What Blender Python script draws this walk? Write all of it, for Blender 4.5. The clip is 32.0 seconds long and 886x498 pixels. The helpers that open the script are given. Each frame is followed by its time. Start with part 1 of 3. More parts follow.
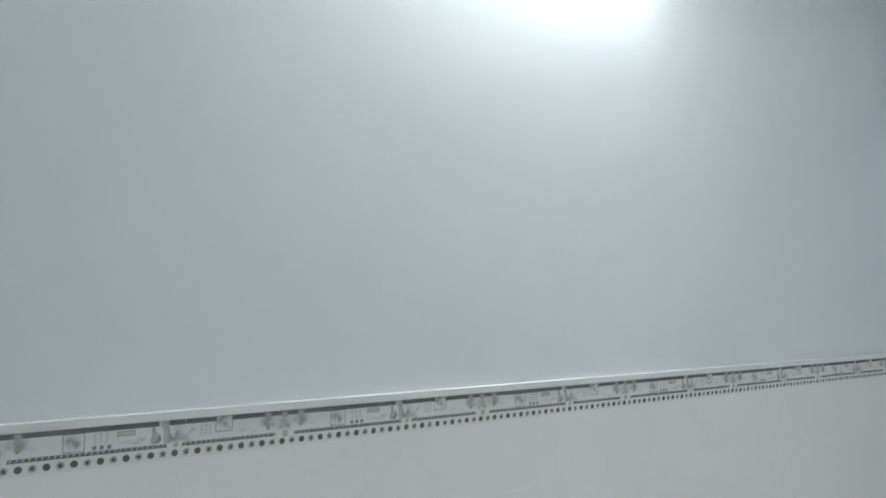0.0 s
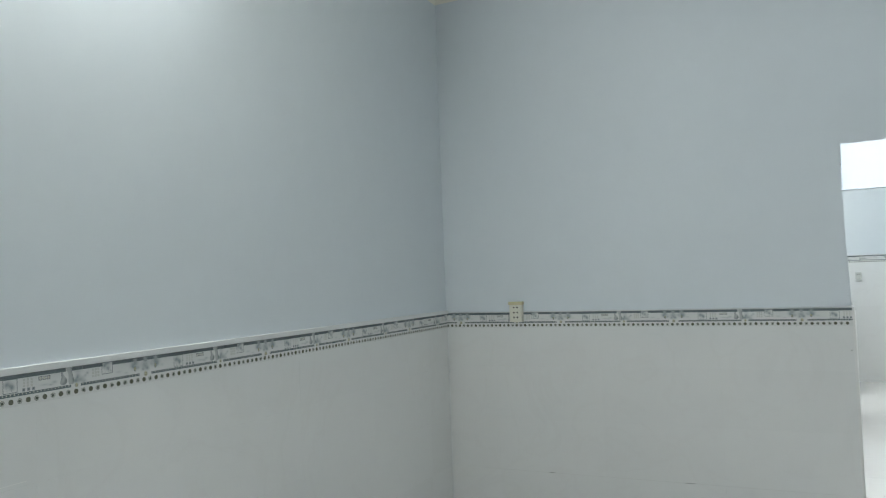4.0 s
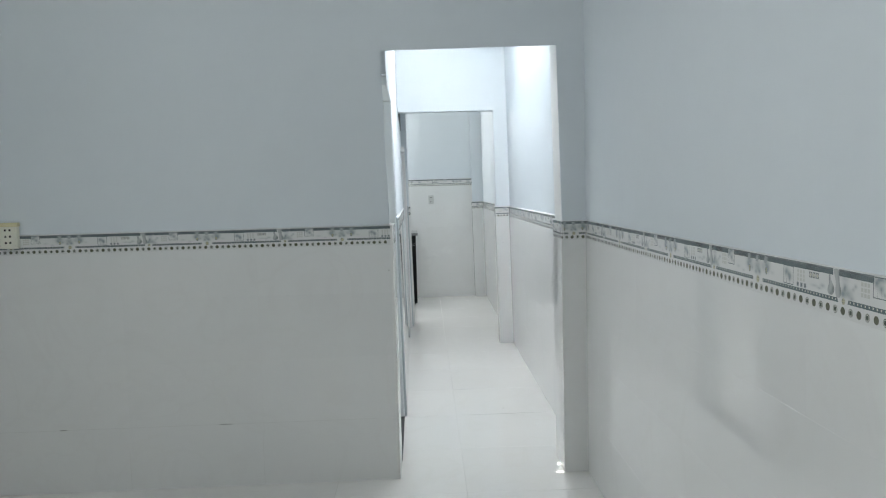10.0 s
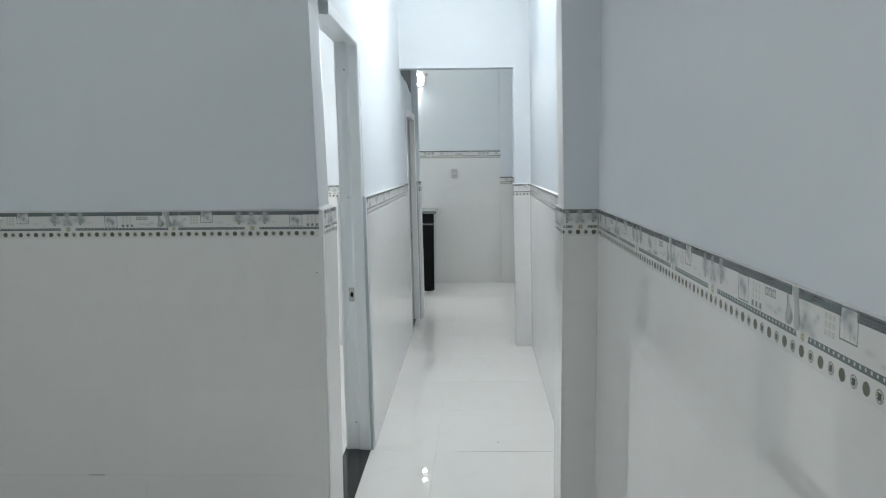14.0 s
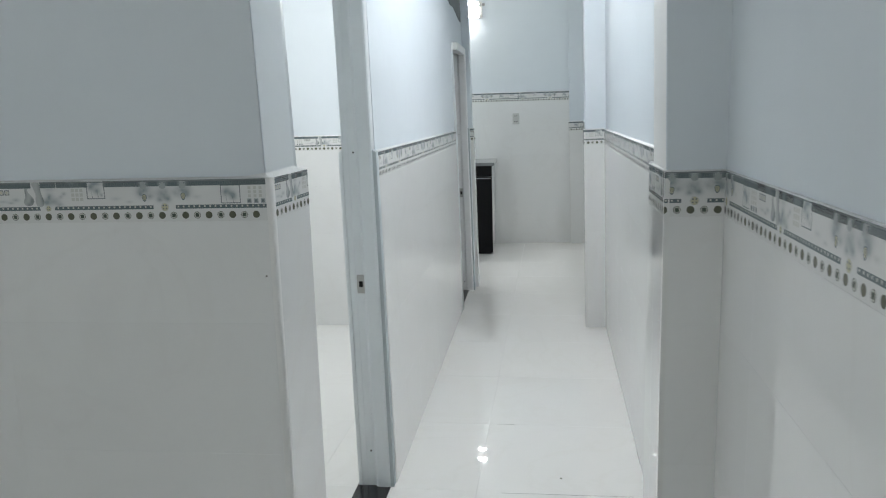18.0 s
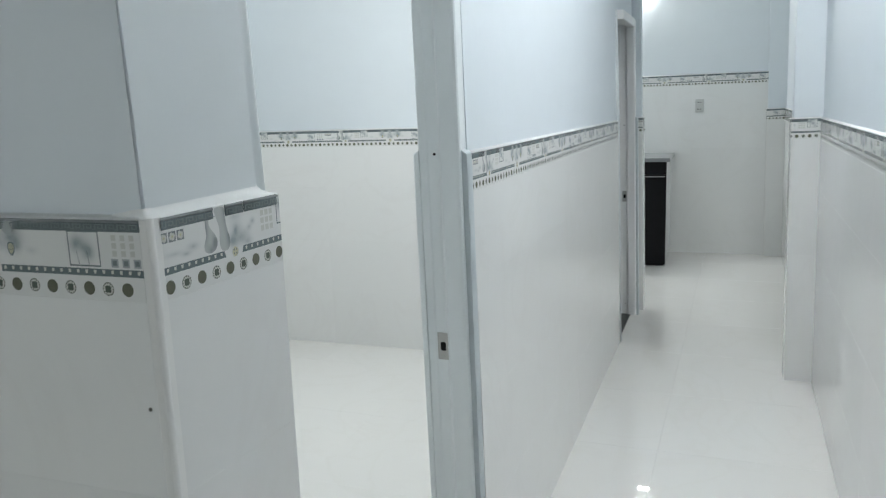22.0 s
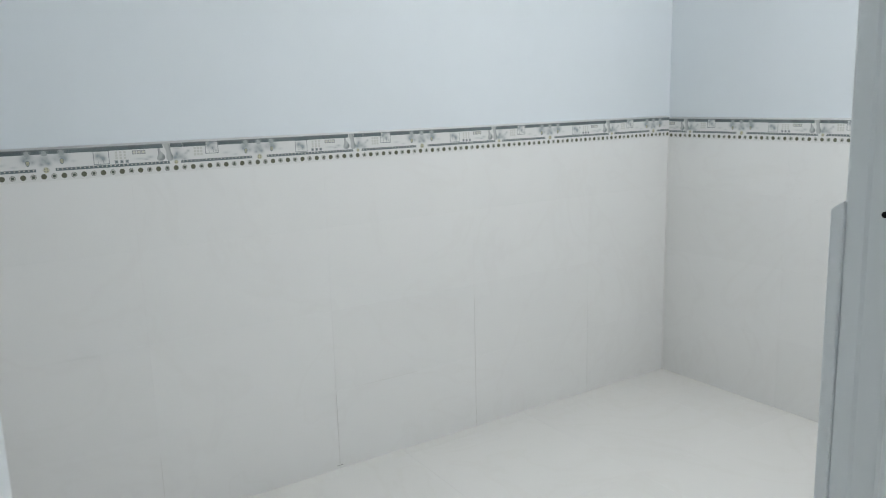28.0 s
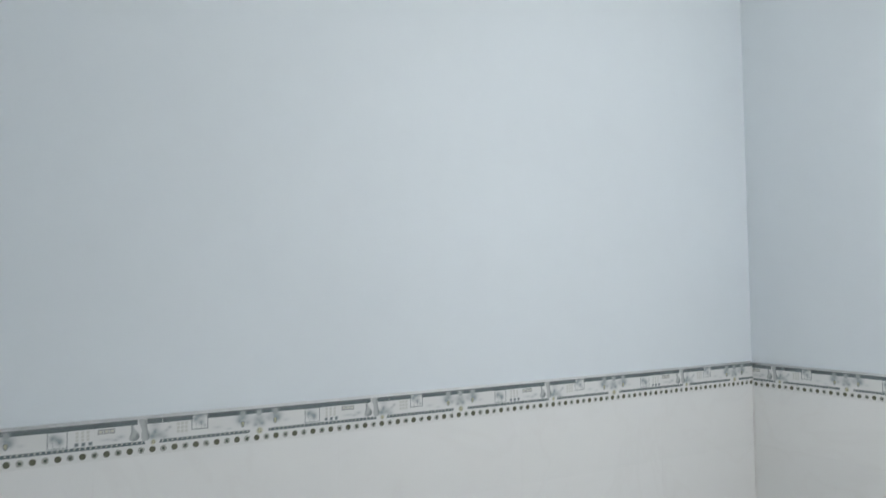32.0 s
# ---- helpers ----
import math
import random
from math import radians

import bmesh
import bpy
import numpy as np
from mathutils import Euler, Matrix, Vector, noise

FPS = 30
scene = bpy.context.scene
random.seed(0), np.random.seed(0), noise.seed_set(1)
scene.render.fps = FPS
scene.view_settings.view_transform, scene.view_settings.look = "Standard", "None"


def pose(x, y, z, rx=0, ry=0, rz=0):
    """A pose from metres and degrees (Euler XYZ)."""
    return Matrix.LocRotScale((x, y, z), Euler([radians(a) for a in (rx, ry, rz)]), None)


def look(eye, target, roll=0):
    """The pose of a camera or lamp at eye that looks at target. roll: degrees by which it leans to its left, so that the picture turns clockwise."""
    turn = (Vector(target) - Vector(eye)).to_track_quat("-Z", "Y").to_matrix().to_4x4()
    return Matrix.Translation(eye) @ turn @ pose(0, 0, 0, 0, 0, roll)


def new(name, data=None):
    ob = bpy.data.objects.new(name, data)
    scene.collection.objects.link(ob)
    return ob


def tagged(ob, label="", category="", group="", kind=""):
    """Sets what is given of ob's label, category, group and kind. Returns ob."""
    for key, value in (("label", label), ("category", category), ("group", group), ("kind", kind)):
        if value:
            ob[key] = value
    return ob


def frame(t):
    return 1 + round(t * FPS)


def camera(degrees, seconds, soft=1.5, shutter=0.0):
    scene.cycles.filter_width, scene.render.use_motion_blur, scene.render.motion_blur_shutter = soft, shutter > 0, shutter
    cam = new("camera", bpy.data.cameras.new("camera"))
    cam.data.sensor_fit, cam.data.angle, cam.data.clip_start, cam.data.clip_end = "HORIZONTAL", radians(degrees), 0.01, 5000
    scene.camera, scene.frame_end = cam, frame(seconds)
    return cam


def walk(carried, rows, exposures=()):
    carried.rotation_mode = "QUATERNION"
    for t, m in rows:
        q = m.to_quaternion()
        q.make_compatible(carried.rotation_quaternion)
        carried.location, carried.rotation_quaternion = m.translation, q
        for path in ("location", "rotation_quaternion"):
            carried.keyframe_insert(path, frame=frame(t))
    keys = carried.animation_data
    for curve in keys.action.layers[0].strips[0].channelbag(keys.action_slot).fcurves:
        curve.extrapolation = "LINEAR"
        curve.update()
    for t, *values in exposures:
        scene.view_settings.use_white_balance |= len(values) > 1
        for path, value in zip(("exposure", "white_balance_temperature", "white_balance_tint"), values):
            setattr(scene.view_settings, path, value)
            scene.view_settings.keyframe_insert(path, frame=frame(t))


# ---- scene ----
cam = camera(60.2, 32.0, soft=1.1, shutter=0.4)
PATH = [
    (0, (-0.404, -4.387, 1.453), (-2.023, -3.223, 1.61), -0.3),
    (0.5, (-0.398, -4.371, 1.479), (-1.946, -3.131, 1.736), -0.1),
    (1, (-0.358, -4.331, 1.49), (-1.847, -3.02, 1.745), -0.3),
    (1.5, (-0.34, -4.315, 1.452), (-1.745, -2.902, 1.616), -1.1),
    (2, (-0.355, -4.294, 1.436), (-1.614, -2.743, 1.534), -1.7),
    (2.5, (-0.31, -4.27, 1.436), (-1.445, -2.625, 1.518), -2.0),
    (3, (-0.267, -4.245, 1.423), (-1.257, -2.509, 1.514), -2.4),
    (3.5, (-0.226, -4.225, 1.434), (-1.125, -2.44, 1.521), -2.2),
    (5.5, (-0.191, -4.19, 1.417), (-0.894, -2.318, 1.445), -2.5),
    (6, (-0.177, -4.172, 1.408), (-0.777, -2.264, 1.418), -2.5),
    (6.5, (-0.152, -4.143, 1.403), (-0.657, -2.208, 1.387), -2.4),
    (7, (-0.128, -4.089, 1.39), (-0.506, -2.126, 1.335), -2.5),
    (7.5, (-0.111, -4.05, 1.382), (-0.358, -2.066, 1.309), -2.6),
    (8, (-0.088, -3.96, 1.376), (-0.196, -1.965, 1.282), -1.8),
    (8.5, (-0.06, -3.873, 1.38), (-0.101, -1.875, 1.288), -1.3),
    (9, (-0.036, -3.768, 1.396), (-0.026, -1.769, 1.34), -1.1),
    (9.5, (0.02, -3.644, 1.377), (0.113, -1.65, 1.256), -1.5),
    (10, (0.081, -3.564, 1.371), (0.171, -1.572, 1.217), -1.5),
    (10.5, (0.158, -3.442, 1.379), (0.171, -1.447, 1.235), -0.6),
    (11, (0.225, -3.336, 1.387), (0.197, -1.343, 1.217), 0.1),
    (11.5, (0.277, -3.227, 1.365), (0.237, -1.236, 1.171), 0.1),
    (12, (0.306, -3.074, 1.36), (0.275, -1.085, 1.154), 0.2),
    (12.5, (0.335, -2.918, 1.383), (0.319, -0.929, 1.178), 0.3),
    (13, (0.378, -2.777, 1.367), (0.368, -0.787, 1.166), 0.0),
    (13.5, (0.43, -2.645, 1.36), (0.403, -0.656, 1.147), -0.3),
    (15.5, (0.524, -2.13, 1.365), (0.417, -0.147, 1.125), -0.8),
    (16, (0.526, -2.003, 1.362), (0.405, -0.025, 1.093), -1.0),
    (16.5, (0.534, -1.893, 1.35), (0.378, 0.08, 1.058), -1.2),
    (17, (0.554, -1.738, 1.353), (0.367, 0.229, 1.04), -1.5),
    (17.5, (0.556, -1.649, 1.348), (0.347, 0.309, 0.997), -1.4),
    (18, (0.547, -1.529, 1.335), (0.313, 0.426, 0.983), -1.6),
    (18.5, (0.525, -1.401, 1.329), (0.267, 0.554, 0.993), -1.3),
    (19, (0.519, -1.27, 1.323), (0.232, 0.677, 0.966), -1.9),
    (19.5, (0.53, -1.17, 1.313), (0.195, 0.764, 0.928), -2.5),
    (20, (0.556, -1.058, 1.316), (0.16, 0.871, 0.963), -2.1),
    (20.5, (0.582, -0.953, 1.318), (0.101, 0.953, 0.95), -1.6),
    (21, (0.589, -0.86, 1.31), (0.034, 1.016, 0.893), -1.8),
    (21.5, (0.584, -0.763, 1.301), (-0.013, 1.099, 0.879), -1.9),
    (22, (0.558, -0.626, 1.315), (-0.116, 1.221, 0.95), -2.0),
    (22.5, (0.547, -0.519, 1.318), (-0.21, 1.294, 0.942), -2.8),
    (23, (0.53, -0.402, 1.31), (-0.332, 1.355, 0.899), -3.4),
    (23.5, (0.538, -0.29, 1.315), (-0.459, 1.401, 0.934), -3.2),
    (24, (0.535, -0.176, 1.319), (-0.602, 1.424, 0.931), -2.7),
    (24.5, (0.512, -0.093, 1.31), (-0.707, 1.439, 0.897), -2.7),
    (25, (0.469, 0.001, 1.304), (-0.843, 1.457, 0.904), -2.8),
    (25.5, (0.417, 0.095, 1.317), (-0.981, 1.479, 0.955), -2.9),
    (26, (0.379, 0.158, 1.321), (-1.097, 1.458, 0.956), -3.7),
    (26.5, (0.356, 0.195, 1.324), (-1.195, 1.403, 0.954), -3.8),
    (28.5, (0.281, 0.336, 1.326), (-1.387, 1.376, 0.956), -1.3),
    (29, (0.242, 0.385, 1.341), (-1.465, 1.373, 1.009), -1.8),
    (29.5, (0.144, 0.421, 1.363), (-1.567, 1.43, 1.129), -1.6),
    (30, (0.056, 0.451, 1.401), (-1.665, 1.459, 1.264), -1.6),
    (30.5, (-0.002, 0.473, 1.439), (-1.739, 1.457, 1.317), -1.3),
    (31, (-0.04, 0.499, 1.485), (-1.791, 1.462, 1.399), -0.8),
    (31.5, (-0.077, 0.529, 1.52), (-1.828, 1.496, 1.501), -0.6),
    (32, (-0.106, 0.563, 1.527), (-1.827, 1.576, 1.626), -0.7),
]
EXPOSURE = [(0, 0.91, 6430, 10), (0.5, 0.74, 6500, 7), (1, 0.59, 6600, 2), (2, 0.88, 6720, -1), (3, 0.9, 6550, 5), (3.5, 0.75, 6480, 7), (5.5, 0.47, 6450, 6), (7, 0.48, 6450, 7), (8, 0.48, 6450, 7), (9, 0.4, 6450, 8),
            (11, 0.3, 6480, 9), (12, 0.31, 6490, 9), (13, 0.12, 6500, 10), (16, 0.15, 6500, 6), (18, 0.17, 6510, 9), (20, 0.14, 6500, 9), (23, 0.17, 6450, 7), (24, 0.16, 6380, 8), (25, 0.12, 6480, 8), (26, -0.01, 6550, 8),
            (29, -0.02, 6550, 11), (30, -0.2, 6530, 11), (31, -0.2, 6520, 11), (32, -0.17, 6500, 11)]
walk(cam, [(t, look(eye, target, roll)) for t, eye, target, roll in PATH], EXPOSURE)

# ---- world and exposure ----
world = bpy.data.worlds.new("world")
scene.world = world
world.use_nodes = True
world.node_tree.nodes["Background"].inputs[0].default_value = (0.55, 0.6, 0.65, 1)
world.node_tree.nodes["Background"].inputs[1].default_value = 0.02


# ---- materials ----
def material(name, colour, rough=0.5, spec=0.5, metal=0.0, vary=0.03, scale=3.0, bump=0.0, bump_scale=60.0,
             vein=None, rand=0.0, rough_vary=0.0):
    """A procedural surface: two scales of soft variation, an optional veining, fine relief and a random shift per piece."""
    m = bpy.data.materials.new(name)
    m.use_nodes = True
    nt = m.node_tree
    n, l = nt.nodes, nt.links
    bsdf = n["Principled BSDF"]
    bsdf.inputs["Roughness"].default_value = rough
    bsdf.inputs["Specular IOR Level"].default_value = spec
    bsdf.inputs["Metallic"].default_value = metal
    geo = n.new("ShaderNodeNewGeometry")
    big, small = n.new("ShaderNodeTexNoise"), n.new("ShaderNodeTexNoise")
    for tex, s in ((big, scale), (small, scale * 11)):
        tex.inputs["Scale"].default_value = s
        tex.inputs["Detail"].default_value = 5
        l.new(geo.outputs["Position"], tex.inputs["Vector"])
    mix = n.new("ShaderNodeMath")
    mix.operation = "MULTIPLY_ADD"
    mix.inputs[1].default_value = 0.35
    l.new(small.outputs["Fac"], mix.inputs[0])
    l.new(big.outputs["Fac"], mix.inputs[2])
    ramp = n.new("ShaderNodeMapRange")
    ramp.inputs["From Min"].default_value, ramp.inputs["From Max"].default_value = 0.3, 1.15
    ramp.inputs["To Min"].default_value, ramp.inputs["To Max"].default_value = 1 - vary, 1 + vary
    l.new(mix.outputs[0], ramp.inputs["Value"])
    value = ramp.outputs[0]
    if rand:
        info = n.new("ShaderNodeObjectInfo")
        r = n.new("ShaderNodeMapRange")
        r.inputs["To Min"].default_value, r.inputs["To Max"].default_value = 1 - rand, 1 + rand
        l.new(info.outputs["Random"], r.inputs["Value"])
        mul = n.new("ShaderNodeMath")
        mul.operation = "MULTIPLY"
        l.new(value, mul.inputs[0])
        l.new(r.outputs[0], mul.inputs[1])
        value = mul.outputs[0]
    hsv = n.new("ShaderNodeHueSaturation")
    hsv.inputs["Color"].default_value = (*colour, 1)
    l.new(value, hsv.inputs["Value"])
    out = hsv.outputs[0]
    if vein:
        vtex = n.new("ShaderNodeTexNoise")
        vtex.inputs["Scale"].default_value = 1.7
        vtex.inputs["Detail"].default_value = 8
        vtex.inputs["Distortion"].default_value = 1.6
        l.new(geo.outputs["Position"], vtex.inputs["Vector"])
        cr = n.new("ShaderNodeValToRGB")
        e = cr.color_ramp.elements
        e[0].position, e[0].color = 0.47, (0, 0, 0, 1)
        e[1].position, e[1].color = 0.53, (0, 0, 0, 1)
        mid = e.new(0.5)
        mid.color = (1, 1, 1, 1)
        l.new(vtex.outputs["Fac"], cr.inputs["Fac"])
        amount = n.new("ShaderNodeMath")
        amount.operation = "MULTIPLY"
        amount.inputs[1].default_value = vein[3]
        l.new(cr.outputs[0], amount.inputs[0])
        blend = n.new("ShaderNodeMix")
        blend.data_type = "RGBA"
        l.new(amount.outputs[0], blend.inputs["Factor"])
        l.new(out, blend.inputs["A"])
        blend.inputs["B"].default_value = (*vein[:3], 1)
        out = blend.outputs["Result"]
    l.new(out, bsdf.inputs["Base Color"])
    if rough_vary:
        rr = n.new("ShaderNodeMapRange")
        rr.inputs["From Min"].default_value, rr.inputs["From Max"].default_value = 0.15, 0.85
        rr.inputs["To Min"].default_value, rr.inputs["To Max"].default_value = max(0, rough - rough_vary), rough + rough_vary
        l.new(big.outputs["Fac"], rr.inputs["Value"])
        l.new(rr.outputs[0], bsdf.inputs["Roughness"])
    if bump:
        btex = n.new("ShaderNodeTexNoise")
        btex.inputs["Scale"].default_value = bump_scale
        btex.inputs["Detail"].default_value = 4
        l.new(geo.outputs["Position"], btex.inputs["Vector"])
        b = n.new("ShaderNodeBump")
        b.inputs["Strength"].default_value = bump
        b.inputs["Distance"].default_value = 0.004
        l.new(btex.outputs["Fac"], b.inputs["Height"])
        l.new(b.outputs[0], bsdf.inputs["Normal"])
    return m


def print_glaze(name, base, ink, blots, grain, cloud):
    """A glaze with soft printed blots (x, z, width, height, strength) on the tile that bears it, clouded by a fine noise."""
    m = material(name, base, 0.12, 0.5)
    n, l = m.node_tree.nodes, m.node_tree.links
    place = n.new("ShaderNodeTexCoord")
    total = None
    for x, z, w, h, strength in blots:
        at = n.new("ShaderNodeMapping")
        at.inputs["Scale"].default_value = (1 / w, 0, 1 / h)
        at.inputs["Location"].default_value = (-x / w, 0, -z / h)
        l.new(place.outputs["Object"], at.inputs["Vector"])
        blot = n.new("ShaderNodeTexGradient")
        blot.gradient_type = "QUADRATIC_SPHERE"
        l.new(at.outputs[0], blot.inputs["Vector"])
        add = n.new("ShaderNodeMath")
        add.operation = "MULTIPLY_ADD"
        add.inputs[1].default_value = strength * 2.5
        add.inputs[2].default_value = 0.0
        l.new(blot.outputs["Fac"], add.inputs[0])
        if total:
            l.new(total, add.inputs[2])
        total = add.outputs[0]
    tex = n.new("ShaderNodeTexNoise")
    tex.inputs["Scale"].default_value = grain
    tex.inputs["Detail"].default_value = 3
    l.new(place.outputs["Object"], tex.inputs["Vector"])
    amount = n.new("ShaderNodeMapRange")
    amount.inputs["From Min"].default_value, amount.inputs["From Max"].default_value = 0.35, 0.65
    amount.inputs["To Min"].default_value, amount.inputs["To Max"].default_value = 1 - cloud, 1
    l.new(tex.outputs["Fac"], amount.inputs["Value"])
    mul = n.new("ShaderNodeMath")
    mul.operation, mul.use_clamp = "MULTIPLY", True
    l.new(total, mul.inputs[0])
    l.new(amount.outputs[0], mul.inputs[1])
    blend = n.new("ShaderNodeMix")
    blend.data_type = "RGBA"
    l.new(mul.outputs[0], blend.inputs["Factor"])
    bsdf = n["Principled BSDF"]
    l.new(bsdf.inputs["Base Color"].links[0].from_socket, blend.inputs["A"])
    blend.inputs["B"].default_value = (*ink, 1)
    l.new(blend.outputs["Result"], bsdf.inputs["Base Color"])
    return m


def glow(name, colour, strength):
    m = bpy.data.materials.new(name)
    m.use_nodes = True
    b = m.node_tree.nodes["Principled BSDF"]
    b.inputs["Base Color"].default_value = (0.9, 0.9, 0.9, 1)
    b.inputs["Emission Color"].default_value = (*colour, 1)
    b.inputs["Emission Strength"].default_value = strength
    return m


# the border's watercolour blots: a wave, blossom by the vases, leaves in the picture boxes, three hanging flowers
WASHES = [(0.030, 0.047, 0.030, 0.006, 0.25), (0.060, 0.050, 0.018, 0.008, 0.4), (0.048, 0.044, 0.016, 0.005, 0.35),
          (0.138, 0.058, 0.020, 0.020, 0.35), (0.146, 0.046, 0.032, 0.018, 0.5), (0.130, 0.044, 0.024, 0.016, 0.45), (0.160, 0.038, 0.020, 0.010, 0.3),
          (0.138, 0.072, 0.028, 0.008, 0.2), (0.172, 0.062, 0.010, 0.008, 0.4), (0.165, 0.056, 0.010, 0.008, 0.3), (0.137, 0.056, 0.008, 0.012, 0.3),
          (0.234, 0.076, 0.016, 0.016, 0.7), (0.248, 0.068, 0.016, 0.016, 0.6), (0.258, 0.058, 0.008, 0.008, 0.55), (0.245, 0.083, 0.030, 0.010, 0.6),
          (0.290, 0.050, 0.022, 0.008, 0.2), (0.318, 0.043, 0.016, 0.006, 0.2),
          (0.353, 0.066, 0.034, 0.030, 0.55), (0.345, 0.058, 0.014, 0.014, 0.4), (0.366, 0.054, 0.014, 0.012, 0.3),
          (0.396, 0.058, 0.034, 0.030, 0.6), (0.388, 0.046, 0.014, 0.010, 0.35), (0.406, 0.048, 0.014, 0.012, 0.35),
          (0.440, 0.066, 0.034, 0.028, 0.6), (0.448, 0.056, 0.012, 0.014, 0.4), (0.422, 0.060, 0.014, 0.012, 0.3), (0.470, 0.052, 0.016, 0.008, 0.2),
          (0.532, 0.062, 0.016, 0.016, 0.55), (0.549, 0.052, 0.014, 0.016, 0.6), (0.541, 0.058, 0.026, 0.024, 0.35)]
PAINT = material("pale_blue_wall_paint", (0.73, 0.782, 0.825), 0.62, 0.25, vary=0.035, scale=0.9, bump=0.12, bump_scale=14, rough_vary=0.05)
REVEAL_SHADED_JAMB = material("reveal_and_shaded_jamb_paint", (0.66, 0.70, 0.72), 0.33, 0.9, vary=0.02, scale=0.9, bump=0.12, bump_scale=14)
BOUNCE_LIT = material("bounce_lit_white_paint", (0.86, 0.865, 0.87), 0.5, 0.4, vary=0.03, scale=0.9, bump=0.1, bump_scale=14)
CEIL = material("cream_ceiling_paint", (0.885, 0.875, 0.80), 0.7, 0.3, vary=0.03, scale=1.5, bump=0.08, bump_scale=30)
TILE = material("white_glazed_wall_tile", (0.812, 0.819, 0.816), 0.014, 0.68, vary=0.015, scale=1.6, rand=0.012,
                vein=(0.75, 0.745, 0.735, 0.2), bump=0.003, bump_scale=4, rough_vary=0.004)
BEAD = material("cream_white_corner_glaze", (0.79, 0.79, 0.78), 0.5, 0.3, vary=0.04, scale=9)
GROUT = material("pale_tile_grout", (0.76, 0.76, 0.75), 0.7, 0.3, vary=0.06, scale=8)
CAP = material("white_plaster_bead", (0.74, 0.755, 0.76), 0.55, 0.3, vary=0.04, scale=6, bump=0.1, bump_scale=80)
FLOOR = material("polished_porcelain_floor", (0.83, 0.825, 0.81), 0.02, 0.75, vary=0.015, scale=1.2, rand=0.015,
                 vein=(0.76, 0.745, 0.71, 0.2), bump=0.004, bump_scale=3, rough_vary=0.008)
FGROUT = material("grey_floor_grout", (0.69, 0.685, 0.67), 0.8, 0.3, vary=0.1, scale=9)
INK = print_glaze("dark_slate_glaze", (0.150, 0.185, 0.195), (0.50, 0.53, 0.535), [(x, 0.083, 0.016, 0.022, 0.9) for x in (0.353, 0.396, 0.440)] + [(0.242, 0.083, 0.014, 0.02, 0.7), (0.262, 0.083, 0.010, 0.02, 0.5)], 70, 0.35)
BORDER = print_glaze("white_border_glaze", (0.735, 0.742, 0.735), (0.33, 0.37, 0.39), WASHES, 45, 0.45)
VASE = print_glaze("grey_vase_glaze", (0.48, 0.50, 0.50), (0.26, 0.285, 0.29), [(0.0815, 0.066, 0.009, 0.03, 0.75), (0.0985, 0.047, 0.010, 0.016, 0.85), (0.090, 0.040, 0.012, 0.012, 0.5), (0.1215, 0.078, 0.013, 0.03, 0.75), (0.125, 0.050, 0.012, 0.026, 0.8)], 60, 0.3)
KEY = material("pale_slate_glaze", (0.195, 0.232, 0.242), 0.12, 0.5, vary=0.2, scale=60)
EDGE = material("grey_moulded_glaze", (0.25, 0.275, 0.285), 0.15, 0.5, vary=0.15, scale=60)
PETAL = material("grey_petal_glaze", (0.40, 0.43, 0.44), 0.15, 0.5, vary=0.2, scale=70)
PALE = material("cream_grey_print_glaze", (0.60, 0.605, 0.575), 0.15, 0.5, vary=0.05, scale=50)
RING = material("pale_ring_glaze", (0.62, 0.62, 0.58), 0.15, 0.5, vary=0.08, scale=40)
BLOSSOM = material("yellow_print_glaze", (0.55, 0.53, 0.38), 0.15, 0.5, vary=0.15, scale=50)
OLIVE = material("olive_dot_glaze", (0.138, 0.143, 0.104), 0.2, 0.5, vary=0.2, scale=50)
GREEN = material("dark_green_dot_glaze", (0.105, 0.125, 0.105), 0.2, 0.5, vary=0.2, scale=50)
FRAME_WHITE = material("white_painted_metal", (0.84, 0.85, 0.855), 0.35, 0.5, vary=0.03, scale=4, bump=0.03, bump_scale=120)
FRAME = material("pale_grey_painted_metal", (0.80, 0.842, 0.86), 0.32, 0.5, vary=0.025, scale=4, bump=0.03, bump_scale=120)
FILLER = material("grey_blue_filler_paint", (0.50, 0.55, 0.575), 0.55, 0.4, vary=0.06, scale=9, bump=0.15, bump_scale=60)
GRANITE = material("black_polished_granite", (0.012, 0.012, 0.014), 0.12, 0.5, vary=0.4, scale=90)
STONE = material("grey_polished_stone", (0.21, 0.22, 0.225), 0.1, 0.5, vary=0.12, scale=30)
BLACK = material("black_cabinet_panel", (0.006, 0.006, 0.007), 0.5, 0.15, vary=0.25, scale=14)
STEEL = material("brushed_steel", (0.45, 0.45, 0.44), 0.38, 0.5, 1.0, vary=0.1, scale=60)
HOLE = material("dark_hole", (0.006, 0.006, 0.006), 0.8, 0.1)
CREAM = material("cream_plastic", (0.78, 0.77, 0.67), 0.4, 0.5, vary=0.03, scale=20)
YELLOW = material("yellowed_tape", (0.70, 0.65, 0.41), 0.5, 0.4, vary=0.08, scale=30)
PLASTIC = material("white_plastic", (0.75, 0.75, 0.73), 0.4, 0.5, vary=0.03, scale=20)
SOCKET = material("grey_white_plastic", (0.55, 0.56, 0.55), 0.4, 0.5, vary=0.03, scale=20)
DARK_GREY = material("rough_dark_grey", (0.20, 0.215, 0.22), 0.85, 0.2, vary=0.12, scale=5, bump=0.3, bump_scale=70)
SEAM = material("greyed_tile_joint", (0.68, 0.68, 0.665), 0.8, 0.2, vary=0.2, scale=40)
SCRATCH = material("pale_scratch", (0.86, 0.86, 0.85), 0.4, 0.4)
THREAD = material("grey_thread", (0.62, 0.615, 0.60), 0.8, 0.2)
